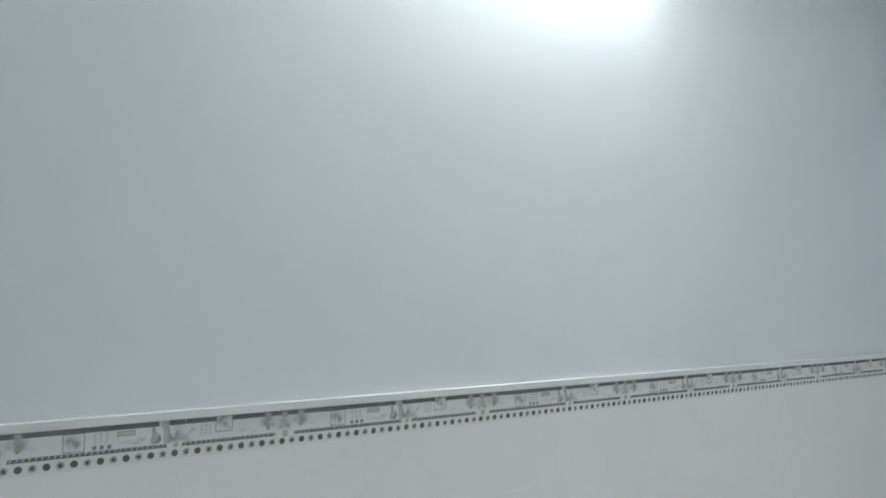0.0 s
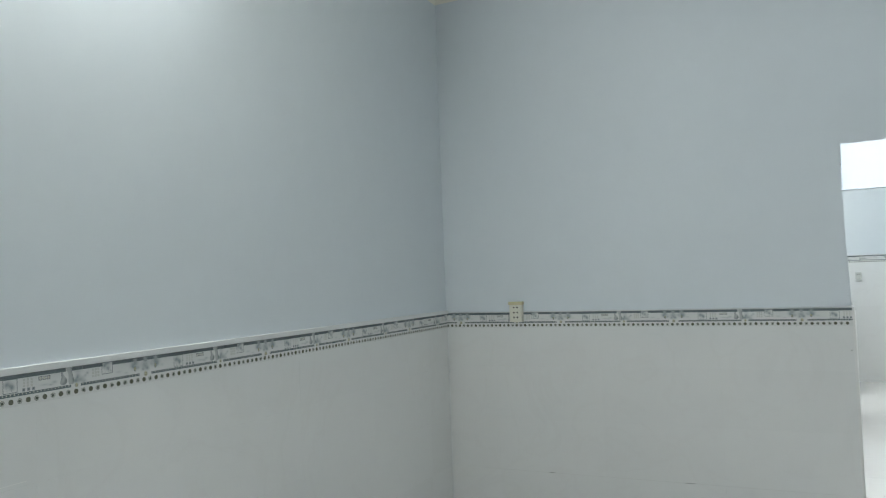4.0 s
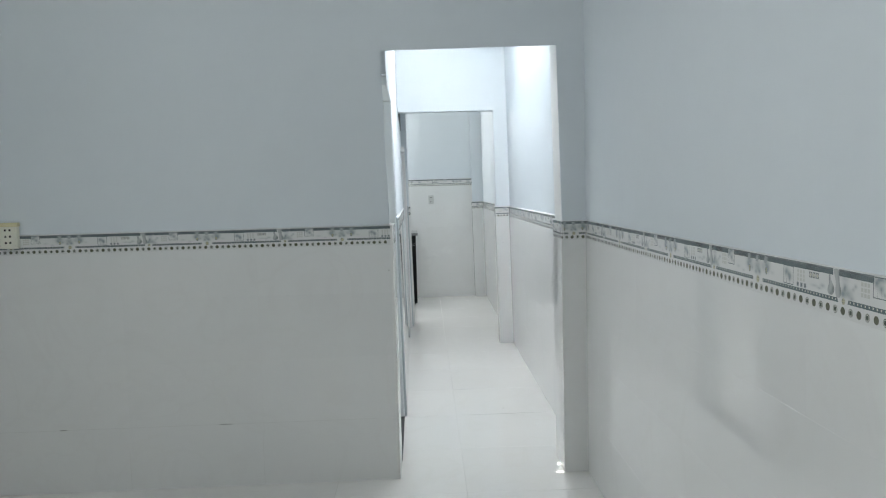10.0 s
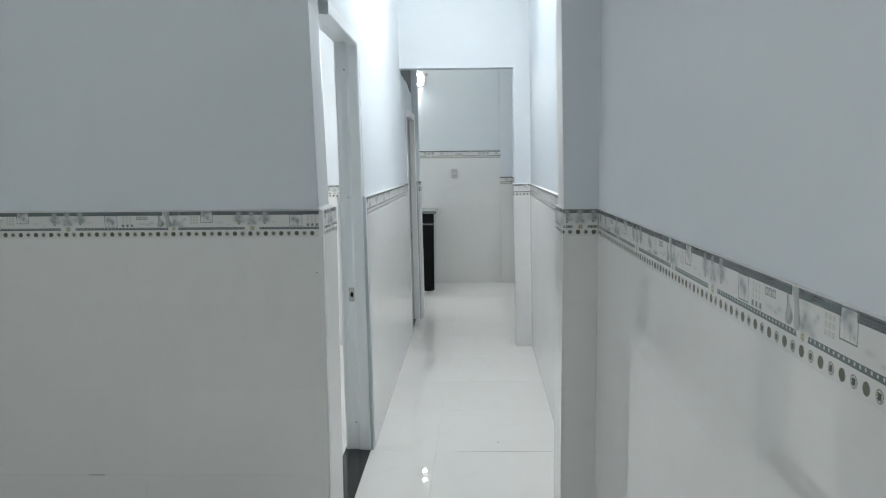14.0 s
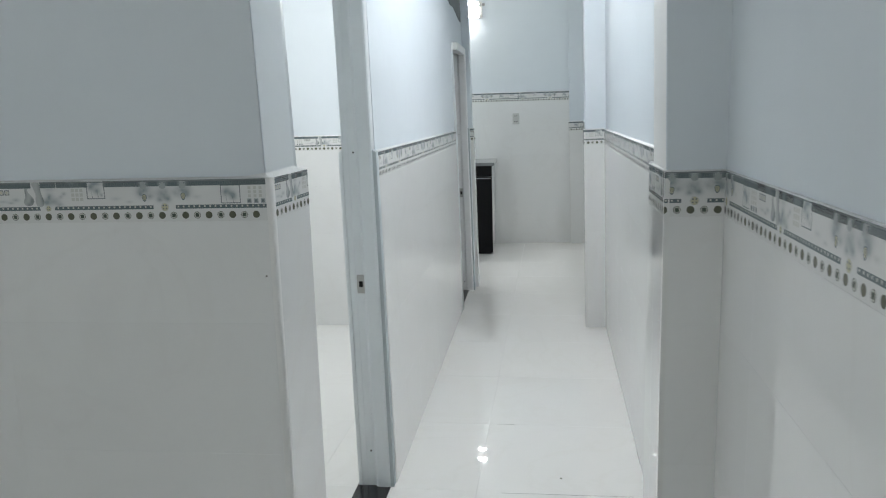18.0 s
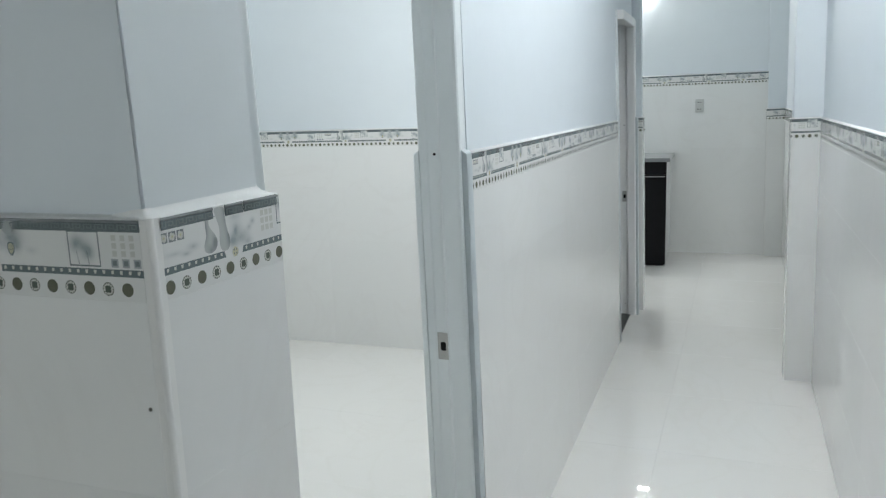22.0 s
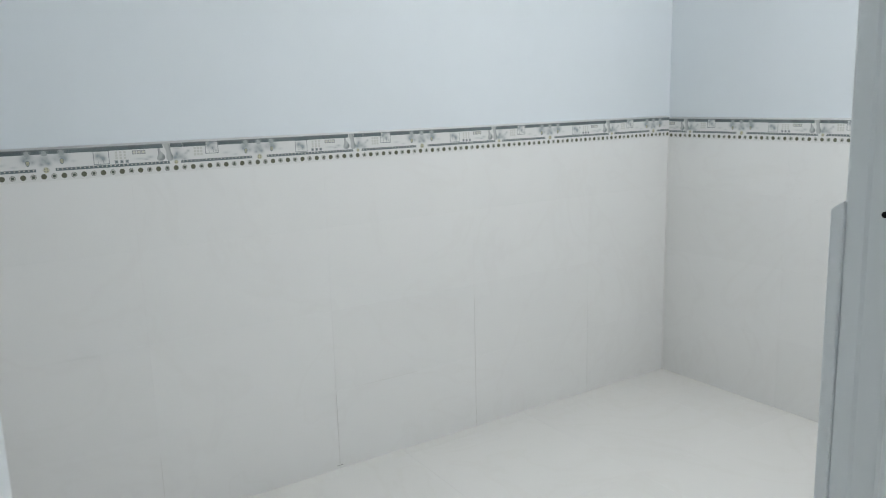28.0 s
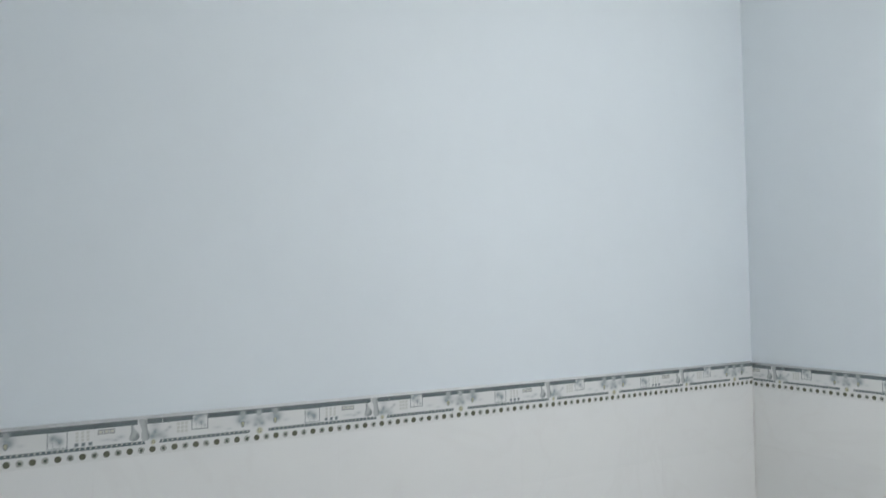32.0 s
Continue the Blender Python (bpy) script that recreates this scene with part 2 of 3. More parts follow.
DIRT = material("dark_joint_dirt", (0.16, 0.155, 0.145), 0.9, 0.1, vary=0.3, scale=60)
TUBE_FRONT = glow("lit_tube_front_room", (0.955, 0.985, 0.995), 225)
TUBE_HALL = glow("lit_tube_passage", (0.978, 0.983, 1.0), 150)
TUBE_BED = glow("lit_tube_side_room", (0.975, 0.99, 0.99), 158)
TUBE_END = glow("lit_tube_end_room", (0.98, 0.99, 0.985), 125)


# ---- mesh helpers ----
def add_box(bm, x0, y0, z0, x1, y1, z1, mat=0):
    v = [bm.verts.new(p) for p in ((x0, y0, z0), (x1, y0, z0), (x1, y1, z0), (x0, y1, z0),
                                   (x0, y0, z1), (x1, y0, z1), (x1, y1, z1), (x0, y1, z1))]
    for q in ((3, 2, 1, 0), (4, 5, 6, 7), (0, 1, 5, 4), (1, 2, 6, 5), (2, 3, 7, 6), (3, 0, 4, 7)):
        f = bm.faces.new([v[i] for i in q])
        f.material_index = mat
    return v


def bevel(bm, width, segments=2):
    bmesh.ops.bevel(bm, geom=list(bm.edges), offset=width, segments=segments, affect="EDGES", profile=0.6)


def boxes(*list_of_boxes, round_edges=0.0):
    bm = bmesh.new()
    for b in list_of_boxes:
        add_box(bm, *b)
    if round_edges:
        bevel(bm, round_edges)
    return bm


def to_mesh(name, bm, *mats, smooth=False):
    bmesh.ops.recalc_face_normals(bm, faces=bm.faces)
    me = bpy.data.meshes.new(name)
    bm.to_mesh(me)
    bm.free()
    for m in mats:
        me.materials.append(m)
    if smooth:
        for p in me.polygons:
            p.use_smooth = True
    return me


def part(name, bm, mat, parent=None, label="", smooth=False, at=None):
    mats = mat if isinstance(mat, (list, tuple)) else (mat,)
    ob = new(name, to_mesh(name, bm, *mats, smooth=smooth))
    if parent:
        ob.parent = parent
    if at is not None:
        ob.matrix_basis = at
    if label:
        tagged(ob, label)
    return ob


def cylinder(radius, length, segments=16, axis="X", centre=(0, 0, 0)):
    bm = bmesh.new()
    bmesh.ops.create_cone(bm, cap_ends=True, segments=segments, radius1=radius, radius2=radius, depth=length)
    turn = {"X": Matrix.Rotation(radians(90), 4, "Y"), "Y": Matrix.Rotation(radians(90), 4, "X"), "Z": Matrix()}[axis]
    bmesh.ops.transform(bm, matrix=Matrix.Translation(centre) @ turn, verts=bm.verts)
    return bm


SKEW_R = 0.0235
TILT = 0.016           # the rear walls stand a little out of plumb
SKEW = 0.010          # the rear of the house leans to the right of the front room's axis


def rear(u, y):
    """The plan place of the point u across and y along the rear part."""
    return u + SKEW * y, y


def rear_right(y):
    """The plan place on the right-hand face of the rear part, which opens a little towards the end."""
    return UR + SKEW_R * y, y


def skewed(bm):
    for v in bm.verts:
        v.co.x += SKEW * v.co.y - TILT * v.co.z
    return bm


def wall(name, label, *list_of_boxes, lean=0.0, tilt=0.0):
    bm = boxes(*list_of_boxes)
    for v in bm.verts:
        v.co.x += lean * v.co.y - tilt * v.co.z
    ob = part(name, bm, PAINT)
    return tagged(ob, label, "wall", kind="structure")


# ---- plan: heights and faces ----
B = 1.21              # top of the tile band
BORDER_H = 0.089
MODULE = 0.62         # length of a wall tile and of a border tile
PROUD = 0.010         # tiles stand proud of the paint
XL, XR = -2.176, 0.917
Y0 = -6.1             # closing wall behind the start
YP = 0.23             # rear face of the partition
OPEN_R, OPEN_H = 0.803, 2.014
CEIL_Z = 3.16         # front room
CEIL_R = 3.17         # rear rooms
UL, UR = 0.034, 0.916 # passage faces
X2, Y2 = -2.095, 3.136 # side room faces
YE = 6.225             # end wall
P = PROUD
TH = 0.12
LEAN_R = 0.025        # the front room narrows towards the street

wall_left = wall("wall_left", "pale blue painted wall above white glazed tiles with a grey patterned border",
                 (XL - P - TH, Y0 - TH, 0, XL - P, P, CEIL_Z))
wall_partition = wall("wall_partition", "pale blue partition wall with a tall doorway and white tiled lower half",
                      (XL - P - TH, P, 0, 0 - P - 0.001, YP - P, B),
                      (OPEN_R + P, P, 0, 1.1, YP - P, B))
# the painted upper part, whose left jamb leans a little out of plumb
bm = bmesh.new()
outline_xz = ((XL - P - TH, B), (-0.06, B), (-0.06, B - 0.05), (-0.002, B - 0.05), (-0.026, OPEN_H), (OPEN_R - 0.013, OPEN_H + 0.011), (OPEN_R + 0.004, B - 0.05), (OPEN_R + 0.06, B - 0.05), (OPEN_R + 0.06, B), (1.1, B), (1.1, CEIL_R), (XL - P - TH, CEIL_R))
splay = lambda x: -0.009 if -0.05 < x < 0.5 else 0.009 if 0.5 < x < OPEN_R + 0.01 else 0.0
rings = [[bm.verts.new((x + (splay(x) if y > 0.1 else 0.0), y - (0.006 if y < 0.1 and x > 0.5 else 0.0) + (0.012 if y > 0.1 and x < 0.5 else 0.0), z + (0.05 if y > 0.1 and OPEN_H - 0.1 < z < OPEN_H + 0.1 else 0.0))) for x, z in outline_xz] for y in (P, YP - P)]
bm.faces.new(rings[0])
bm.faces.new(rings[1][::-1])
for i in range(len(outline_xz)):
    j = (i + 1) % len(outline_xz)
    bm.faces.new((rings[0][i], rings[1][i], rings[1][j], rings[0][j]))
for left, offset in ((True, 0.003), (False, 0.003)):
    bmesh.ops.bevel(bm, geom=[e for e in bm.edges if all(-0.05 < v.co.x < OPEN_R + 0.01 and v.co.y < 0.015 and (v.co.x < 0.1) == left for v in e.verts) and abs(e.verts[0].co.z - e.verts[1].co.z) > 0.3],
                    offset=offset, segments=4, affect="EDGES", profile=0.5)
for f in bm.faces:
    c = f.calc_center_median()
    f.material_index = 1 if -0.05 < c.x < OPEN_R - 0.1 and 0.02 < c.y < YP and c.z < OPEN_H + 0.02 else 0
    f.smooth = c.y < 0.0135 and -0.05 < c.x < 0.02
    # soffit and right reveal: a whiter colour carries the light bounced onto them
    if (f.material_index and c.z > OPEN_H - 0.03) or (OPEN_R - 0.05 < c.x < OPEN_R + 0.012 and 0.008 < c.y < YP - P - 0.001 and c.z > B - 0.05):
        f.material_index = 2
part("painted_wall", bm, (PAINT, REVEAL_SHADED_JAMB, BOUNCE_LIT), wall_partition, "pale blue painted plaster above the tiles")
wall_right = wall("wall_right", "pale blue painted wall above glossy white tiles with a grey patterned border",
                  (XR + 0.003, Y0 - TH, 0, XR + P + TH, P, CEIL_Z), lean=LEAN_R)
wall_behind = wall("wall_behind", "plain pale blue painted wall closing the front room",
                   (XL - P, Y0 - TH, 0, XR - 0.12, Y0, CEIL_Z))
D1A, D1B, D1H = 0.284, 1.015, 1.942      # first side door: near and far jamb faces, head
D2A, D2B, D2H = 3.575, 4.11, 1.778      # second side door
WALL_END = 4.33
PIER_Y, PIER_U = 4.225, 0.087            # wall end beyond the second door
wall_passage = wall("wall_passage_left", "white-blue painted passage wall over white tiles, with two side doorways",
                    (UL - P - 0.115, YP - P, D1H, UL - P, D1B + 0.03, CEIL_R),
                    (UL - P - 0.115, D1B + 0.03, 0, UL - P, D2A - 0.03, CEIL_R),
                    (UL - P - 0.115, D2A - 0.03, D2H, UL - P, D2B + 0.03, CEIL_R),
                    (UL - P - 0.115, D2B + 0.03, 0, UL - P, WALL_END - P, CEIL_R), lean=SKEW, tilt=TILT)
wall_stub = wall("wall_passage_end", "white painted end of the passage wall with a narrow tiled strip",
                 (UL - P, PIER_Y + P, 0, PIER_U - P, WALL_END - P, CEIL_R), lean=SKEW, tilt=TILT)
wall_rear_right = wall("wall_rear_right", "white-blue painted passage wall above glossy white tiles with a grey border",
                       (UR + P, YP - P, 0, UR + P + TH, YE + TH, CEIL_R), lean=SKEW_R, tilt=TILT)
wall_lintel = wall("wall_lintel", "white painted cross wall over the wide inner doorway, with a narrow tiled pier",
                   (UL - P, 3.126, 2.05, UR + 0.09, 3.236, CEIL_R),
                   (0.840 + P, 3.126, 0, UR + 0.09, 3.236, 2.05), lean=SKEW, tilt=TILT)
wall_side_left = wall("wall_side_room_left", "pale painted side room wall above white tiles with a grey border",
                      (X2 - P - TH, YP - P, 0, X2 - P, Y2 + P, CEIL_R))
wall_side_far = wall("wall_side_room_far", "pale painted far wall of the side room above white tiles",
                     (X2 - P - TH, Y2 + P, 0, -0.03, Y2 + P + TH, CEIL_R))
wall_wash = wall("wall_washroom", "plain painted wall between the washroom and the end room",
                 (X2 - P - TH, WALL_END - 0.1, 0, 0.0, WALL_END - P, CEIL_R),
                 (X2 - P - TH, Y2 + P + TH, 0, X2 - P, YE, CEIL_R))
wall_end = wall("wall_end", "grey-blue painted end wall above tall white tiles with a patterned border",
                (X2 - P - TH, YE + P, 0, 1.3, YE + P + TH, CEIL_R))
column_end = wall("wall_end_column", "narrow pale painted corner column with white tiled lower half",
                  (0.862 + P, YE - 0.06, 0, UR + 0.12, YE + P, CEIL_R), lean=SKEW, tilt=TILT)

ceiling = tagged(part("ceiling", boxes((XL - 0.4, Y0 - 0.3, CEIL_Z, 1.4, 0.1, CEIL_Z + 0.12), (XL - 0.4, 0.1003, CEIL_R, 1.4, YE + 0.3, CEIL_R + 0.12)), CEIL),
                 "cream painted plaster ceiling", "ceiling", kind="structure")

# cove where the front room's ceiling meets its walls
bm = bmesh.new()
for (ax, ay), (bx, by), (nx, ny) in (((XL - P, Y0), (XL - P, P), (1, 0)), ((XL - P, P), (XR + P, P), (0, -1)), ((XR + P, P), (XR + P, Y0), (-1, 0))):
    rows = []
    for i in range(7):
        a = radians(15 * i)
        out, down = 0.05 * (1 - math.sin(a)), 0.05 * (1 - math.cos(a))
        rows.append([bm.verts.new((x + nx * out, y + ny * out, CEIL_Z - 0.001 - down)) for x, y in ((ax, ay), (bx, by))])
    for r, s in zip(rows, rows[1:]):
        bm.faces.new((r[0], r[1], s[1], s[0]))
tagged(part("trim", bm, CEIL, smooth=True), "cream plaster cove under the ceiling", "trim", kind="structure")

floor = tagged(part("floor", boxes((XL - 0.4, Y0 - 0.3, -0.12, 1.4, YE + 0.3, -0.0015)), FGROUT),
               "glossy white porcelain tiled floor", "floor", kind="structure")


# ---- door frames ----
def frame_profile(side):
    """Section of a metal door jamb: across the wall (x) and into the opening (y), from the room to the passage."""
    pts = [(-0.058, -0.034), (-0.058, -0.001), (-0.055, 0.001), (-0.038, 0.0012), (-0.034, 0.0), (-0.012, 0.0), (-0.007, 0.002),
           (-0.002, 0.0095), (0.002, 0.0118), (0.038, 0.013), (0.044, 0.0115), (0.047, 0.007), (0.047, -0.034)]
    return [(x, y * side) for x, y in pts]


def extrude_profile(pts, *levels):
    bm = bmesh.new()
    rings = [[bm.verts.new((x, y, z)) for x, y in pts] for z in levels]
    n = len(pts)
    for low, top in zip(rings, rings[1:]):
        for i in range(n):
            j = (i + 1) % n
            bm.faces.new((low[i], low[j], top[j], top[i]))
    bm.faces.new(rings[0][::-1])
    bm.faces.new(rings[-1])
    return bm


def door_frame(u, near, far, head, screws, plate_z, label, paint=FRAME, lean=0.0):
    x, y = rear(u, far)
    base = new("door_frame")
    base.matrix_basis = pose(x, y, 0, 0, 0, -math.degrees(math.atan(SKEW)))
    tagged(base, label, "door frame")
    w = far - near

    def upright(bm):
        for v in bm.verts:
            v.co.x -= lean * v.co.z
        return bm

    part("jamb", upright(extrude_profile(frame_profile(-1), 0.0, head + 0.03)), paint, base)
    # the near jamb: a small bead, a groove, then a broad flank that rolls off into the room
    near_pts = [(0.012, -0.062), (0.0225, -0.054), (0.0248, -0.0525), (0.0264, -0.0508), (0.0268, -0.0488), (0.0264, -0.0472), (0.0264, -0.0460),
                (0.0269, -0.0440), (0.0284, -0.0392), (0.0294, -0.0368), (0.0300, -0.0346), (0.0298, -0.0324), (0.0287, -0.0300), (0.0260, -0.0267),
                (0.008, -0.0172), (-0.018, -0.0028), (-0.040, 0.0106), (-0.050, 0.0155), (-0.057, 0.0182), (-0.0625, 0.0182), (-0.066, 0.0150),
                (-0.069, 0.0050), (-0.069, -0.062)]
    bm = upright(extrude_profile(near_pts, 0.0, B + 0.01, head + 0.03))
    for v in bm.verts:
        v.co.x -= 0.015 * max(0.0, v.co.z - B - 0.01)
    # darker paint than the far jamb: this side's shade is put into its colour
    part("jamb", bm, REVEAL_SHADED_JAMB, base, smooth=True, at=pose(0, -w, 0))
    bm = extrude_profile(frame_profile(1), -0.0, w - 0.026)
    part("head", bm, paint, base, at=Matrix(((1, 0, 0, -lean * head), (0, 0, -1, -0.013), (0, -1, 0, head), (0, 0, 0, 1))))
    # filler between the frame and the proud tiles
    for sx, x0 in ((-1, -0.0705), (1, 0.0462)):
        bm = boxes((x0, -0.004, 0, x0 + 0.0138, 0.034, B + 0.009), round_edges=0.0025)
        for v in bm.verts:
            if v.co.z > B - 0.02:
                v.co.z -= 0.7 * abs(v.co.x - (0.0472 if sx > 0 else -0.0582))
        part("filler_strip", upright(bm), FILLER if sx > 0 else paint, base, "grey filler strip up to the tile border")
    for z in screws:
        part("screw_hole", upright(cylinder(0.0030, 0.004, 12, "Y", (-0.019, -0.0012, z))), HOLE, base, "dark screw hole")
    bm = boxes((-0.033, -0.0022, plate_z - 0.033, -0.0065, 0.004, plate_z + 0.033), round_edges=0.0008)
    plate = part("strike_plate", upright(bm), STEEL, base, "steel strike plate")
    bm = boxes((-0.0270, -0.003, plate_z - 0.012, -0.0110, 0.003, plate_z + 0.012), round_edges=0.004)
    part("latch_hole", upright(bm), HOLE, plate, "black latch hole")
    for z in (-0.025, 0.025):
        part("plate_screw", upright(cylinder(0.0026, 0.002, 10, "Y", (-0.018, -0.0028, plate_z + z))), STEEL, plate)
    return base


door_frame(-0.029, D1A, D1B, D1H - 0.03, (0.138, 1.21, 1.79), 0.755, "pale grey painted metal door frame without a door, steel strike plate", lean=0.013)
door_frame(0.010, D2A, D2B, D2H - 0.03, (0.07, 1.17), 0.743, "narrow white painted metal door frame at the end of the passage", FRAME_WHITE, 0.016)
for ya, yb, edge in ((D1A - 0.04, D1B + 0.03, 0.018), (D2A - 0.02, D2B + 0.03, 0.022)):
    bm = boxes((-0.105, ya, -0.02, edge, yb, 0.004), round_edges=0.002)
    tagged(part("threshold", skewed(bm), GRANITE), "black polished granite door threshold set in the floor", "threshold", kind="structure")

# dark grey patch above the second door, uneven along its lower edge
bm = bmesh.new()
edge = [(3.238, 2.040), (3.30, 2.022), (3.45, 2.026), (3.56, 2.012), (3.72, 2.020), (3.86, 2.004), (3.98, 1.985), (4.08, 1.975), (4.16, 1.97)]
for y0, z0 in edge:
    for dx in (0.0, 0.005):
        for z in (z0, CEIL_R - 0.004):
            bm.verts.new((UL - P + dx, y0, z))
v = list(bm.verts)
for i in range(len(edge) - 1):
    a, b = v[4 * i:4 * i + 4], v[4 * i + 4:4 * i + 8]
    for q in ((a[2], b[2], b[3], a[3]), (a[0], b[0], b[2], a[2]), (a[1], a[3], b[3], b[1])):
        bm.faces.new(q)
bm.faces.new((v[0], v[2], v[3], v[1]))
bm.faces.new((v[-4], v[-3], v[-1], v[-2]))
part("dark_grey_patch", skewed(bm), DARK_GREY, wall_passage, "rough dark grey patch above the second doorway")

# ---- lamps ----
def tube_lamp(glass, along, length, label, spread=75, drops=(0.0,)):
    """A slim batten with a tube, or two one above the other; local x runs along it, local y away from its wall."""
    base = new("tube_lamp")
    base.matrix_basis = along
    tagged(base, label, "lamp")
    part("batten", boxes((-length / 2, 0, -0.018 + min(drops), length / 2, 0.024, 0.018), round_edges=0.004), PLASTIC, base, "white lamp batten")
    # the lit diffuser covers the front of each tube, the back is its metal heat sink
    half, radius, arc = length / 2 - 0.035, 0.014, radians(spread)
    for drop in drops:
        for name, a0, a1, mat, text in (("tube", -arc, arc, glass, "lit white diffuser tube"), ("heat_sink", arc, 2 * math.pi - arc, PLASTIC, "white metal back of the tube")):
            bm = bmesh.new()
            steps = 8
            ring = [[bm.verts.new((x, 0.050 + radius * math.cos(a0 + (a1 - a0) * i / steps), drop + radius * math.sin(a0 + (a1 - a0) * i / steps))) for x in (-half, half)] for i in range(steps + 1)]
            for p, q in zip(ring, ring[1:]):
                bm.faces.new((p[0], p[1], q[1], q[0]))
            part(name, bm, mat, base, text, smooth=True)
        for s in (-1, 1):
            part("end_holder", boxes((s * (length / 2 - 0.017) - 0.017, 0.012, drop - 0.02, s * (length / 2 - 0.017) + 0.017, 0.066, drop + 0.02), round_edges=0.004),
                 PLASTIC, base, "plastic tube holder")
    for s in (-1, 1):
        part("bracket", boxes((s * (length / 2 + 0.012) - 0.012, 0, -0.012, s * (length / 2 + 0.012) + 0.012, 0.014, 0.012), round_edges=0.002), STEEL, base, "small steel bracket")
    return base


def wall_pose(x, y, z, dx, dy):
    """Local x along (dx, dy), local y out of the wall to its right-hand normal, local z up."""
    d = Vector((dx, dy, 0)).normalized()
    n = Vector((d.y, -d.x, 0))
    m = Matrix(((d.x, n.x, 0, x), (d.y, n.y, 0, y), (0, 0, 1, z), (0, 0, 0, 1)))
    return m


tube_lamp(TUBE_FRONT, wall_pose(XL - P, -2.745, 2.79, 0, 1), 1.2, "lit white tube lamp on the pale blue wall", 71)
tube_lamp(TUBE_BED, wall_pose(rear(UL - P - 0.115, 2.06)[0], 2.06, 2.02, 0, -1), 1.2, "lit white tube lamp high on the side room wall", 115)
tube_lamp(TUBE_END, wall_pose(-0.53, YE + P, 2.36, 1, 0), 1.2, "lit white lamp with two tubes on the end room wall", 85, (0.0, -0.112))
tube_lamp(TUBE_HALL, wall_pose(rear_right(1.60)[0] + P - TILT * 2.7, 1.60, 2.70, -SKEW_R, -1), 1.2, "lit white tube lamp high on the passage wall", 150)


# ---- tile facings ----
def cached(function):
    store = {}

    def inner(*key):
        if key not in store:
            store[key] = function(*key)
        return store[key]
    return inner


@cached
def tile_mesh(w, h):
    """A wall tile with a small chamfer; local x right, y out of the wall, z up."""
    bm = bmesh.new()
    c, d = 0.00010, PROUD - 0.002
    back = [bm.verts.new(p) for p in ((0, -d, 0), (w, -d, 0), (w, -d, h), (0, -d, h))]
    edge = [bm.verts.new(p) for p in ((0, -c, 0), (w, -c, 0), (w, -c, h), (0, -c, h))]
    face = [bm.verts.new(p) for p in ((c, 0, c), (w - c, 0, c), (w - c, 0, h - c), (c, 0, h - c))]
    for a, b in ((back, edge), (edge, face)):
        for i in range(4):
            j = (i + 1) % 4
            bm.faces.new((a[i], a[j], b[j], b[i]))
    bm.faces.new(face)
    return to_mesh("wall_tile", bm, TILE)


def poly(bm, pts, y, mat):
    f = bm.faces.new([bm.verts.new((x, y, z)) for x, z in pts])
    f.material_index = mat


def rect(bm, x0, z0, x1, z1, y, mat):
    poly(bm, ((x0, z0), (x1, z0), (x1, z1), (x0, z1)), y, mat)


def outline(bm, x0, z0, x1, z1, t, y, mat):
    rect(bm, x0, z0, x1, z0 + t, y, mat)
    rect(bm, x0, z1 - t, x1, z1, y, mat)
    rect(bm, x0, z0 + t, x0 + t, z1 - t, y, mat)
    rect(bm, x1 - t, z0 + t, x1, z1 - t, y, mat)


def disc(bm, x, z, rx, rz, y, mat, n=10, wob=0.0, seed=0):
    r = random.Random(seed)
    poly(bm, [(x + rx * math.cos(a) * (1 + wob * r.uniform(-1, 1)), z + rz * math.sin(a) * (1 + wob * r.uniform(-1, 1)))
              for a in (2 * math.pi * i / n for i in range(n))], y, mat)


def smooth_shape(bm, pts, y, mat, rounds=2):
    """A closed outline softened by cutting its corners."""
    for _ in range(rounds):
        cut = []
        for (ax, az), (bx, bz) in zip(pts, pts[1:] + pts[:1]):
            cut += [(0.75 * ax + 0.25 * bx, 0.75 * az + 0.25 * bz), (0.25 * ax + 0.75 * bx, 0.25 * az + 0.75 * bz)]
        pts = cut
    poly(bm, pts, y, mat)


def ridge(bm, x0, x1, z0, z1, rise, mat):
    """A half-round glazed moulding standing proud of the tile."""
    steps = 6
    rows = []
    for i in range(steps + 1):
        a = math.pi * i / steps
        z = (z0 + z1) / 2 - (z1 - z0) / 2 * math.cos(a)
        rows.append([bm.verts.new((x, rise * math.sin(a), z)) for x in (x0, x1)])
    for p, q in zip(rows, rows[1:]):
        f = bm.faces.new((p[0], p[1], q[1], q[0]))
        f.material_index, f.smooth = mat, True
    for k in (0, 1):
        f = bm.faces.new([r[k] for r in rows])
        f.material_index = mat


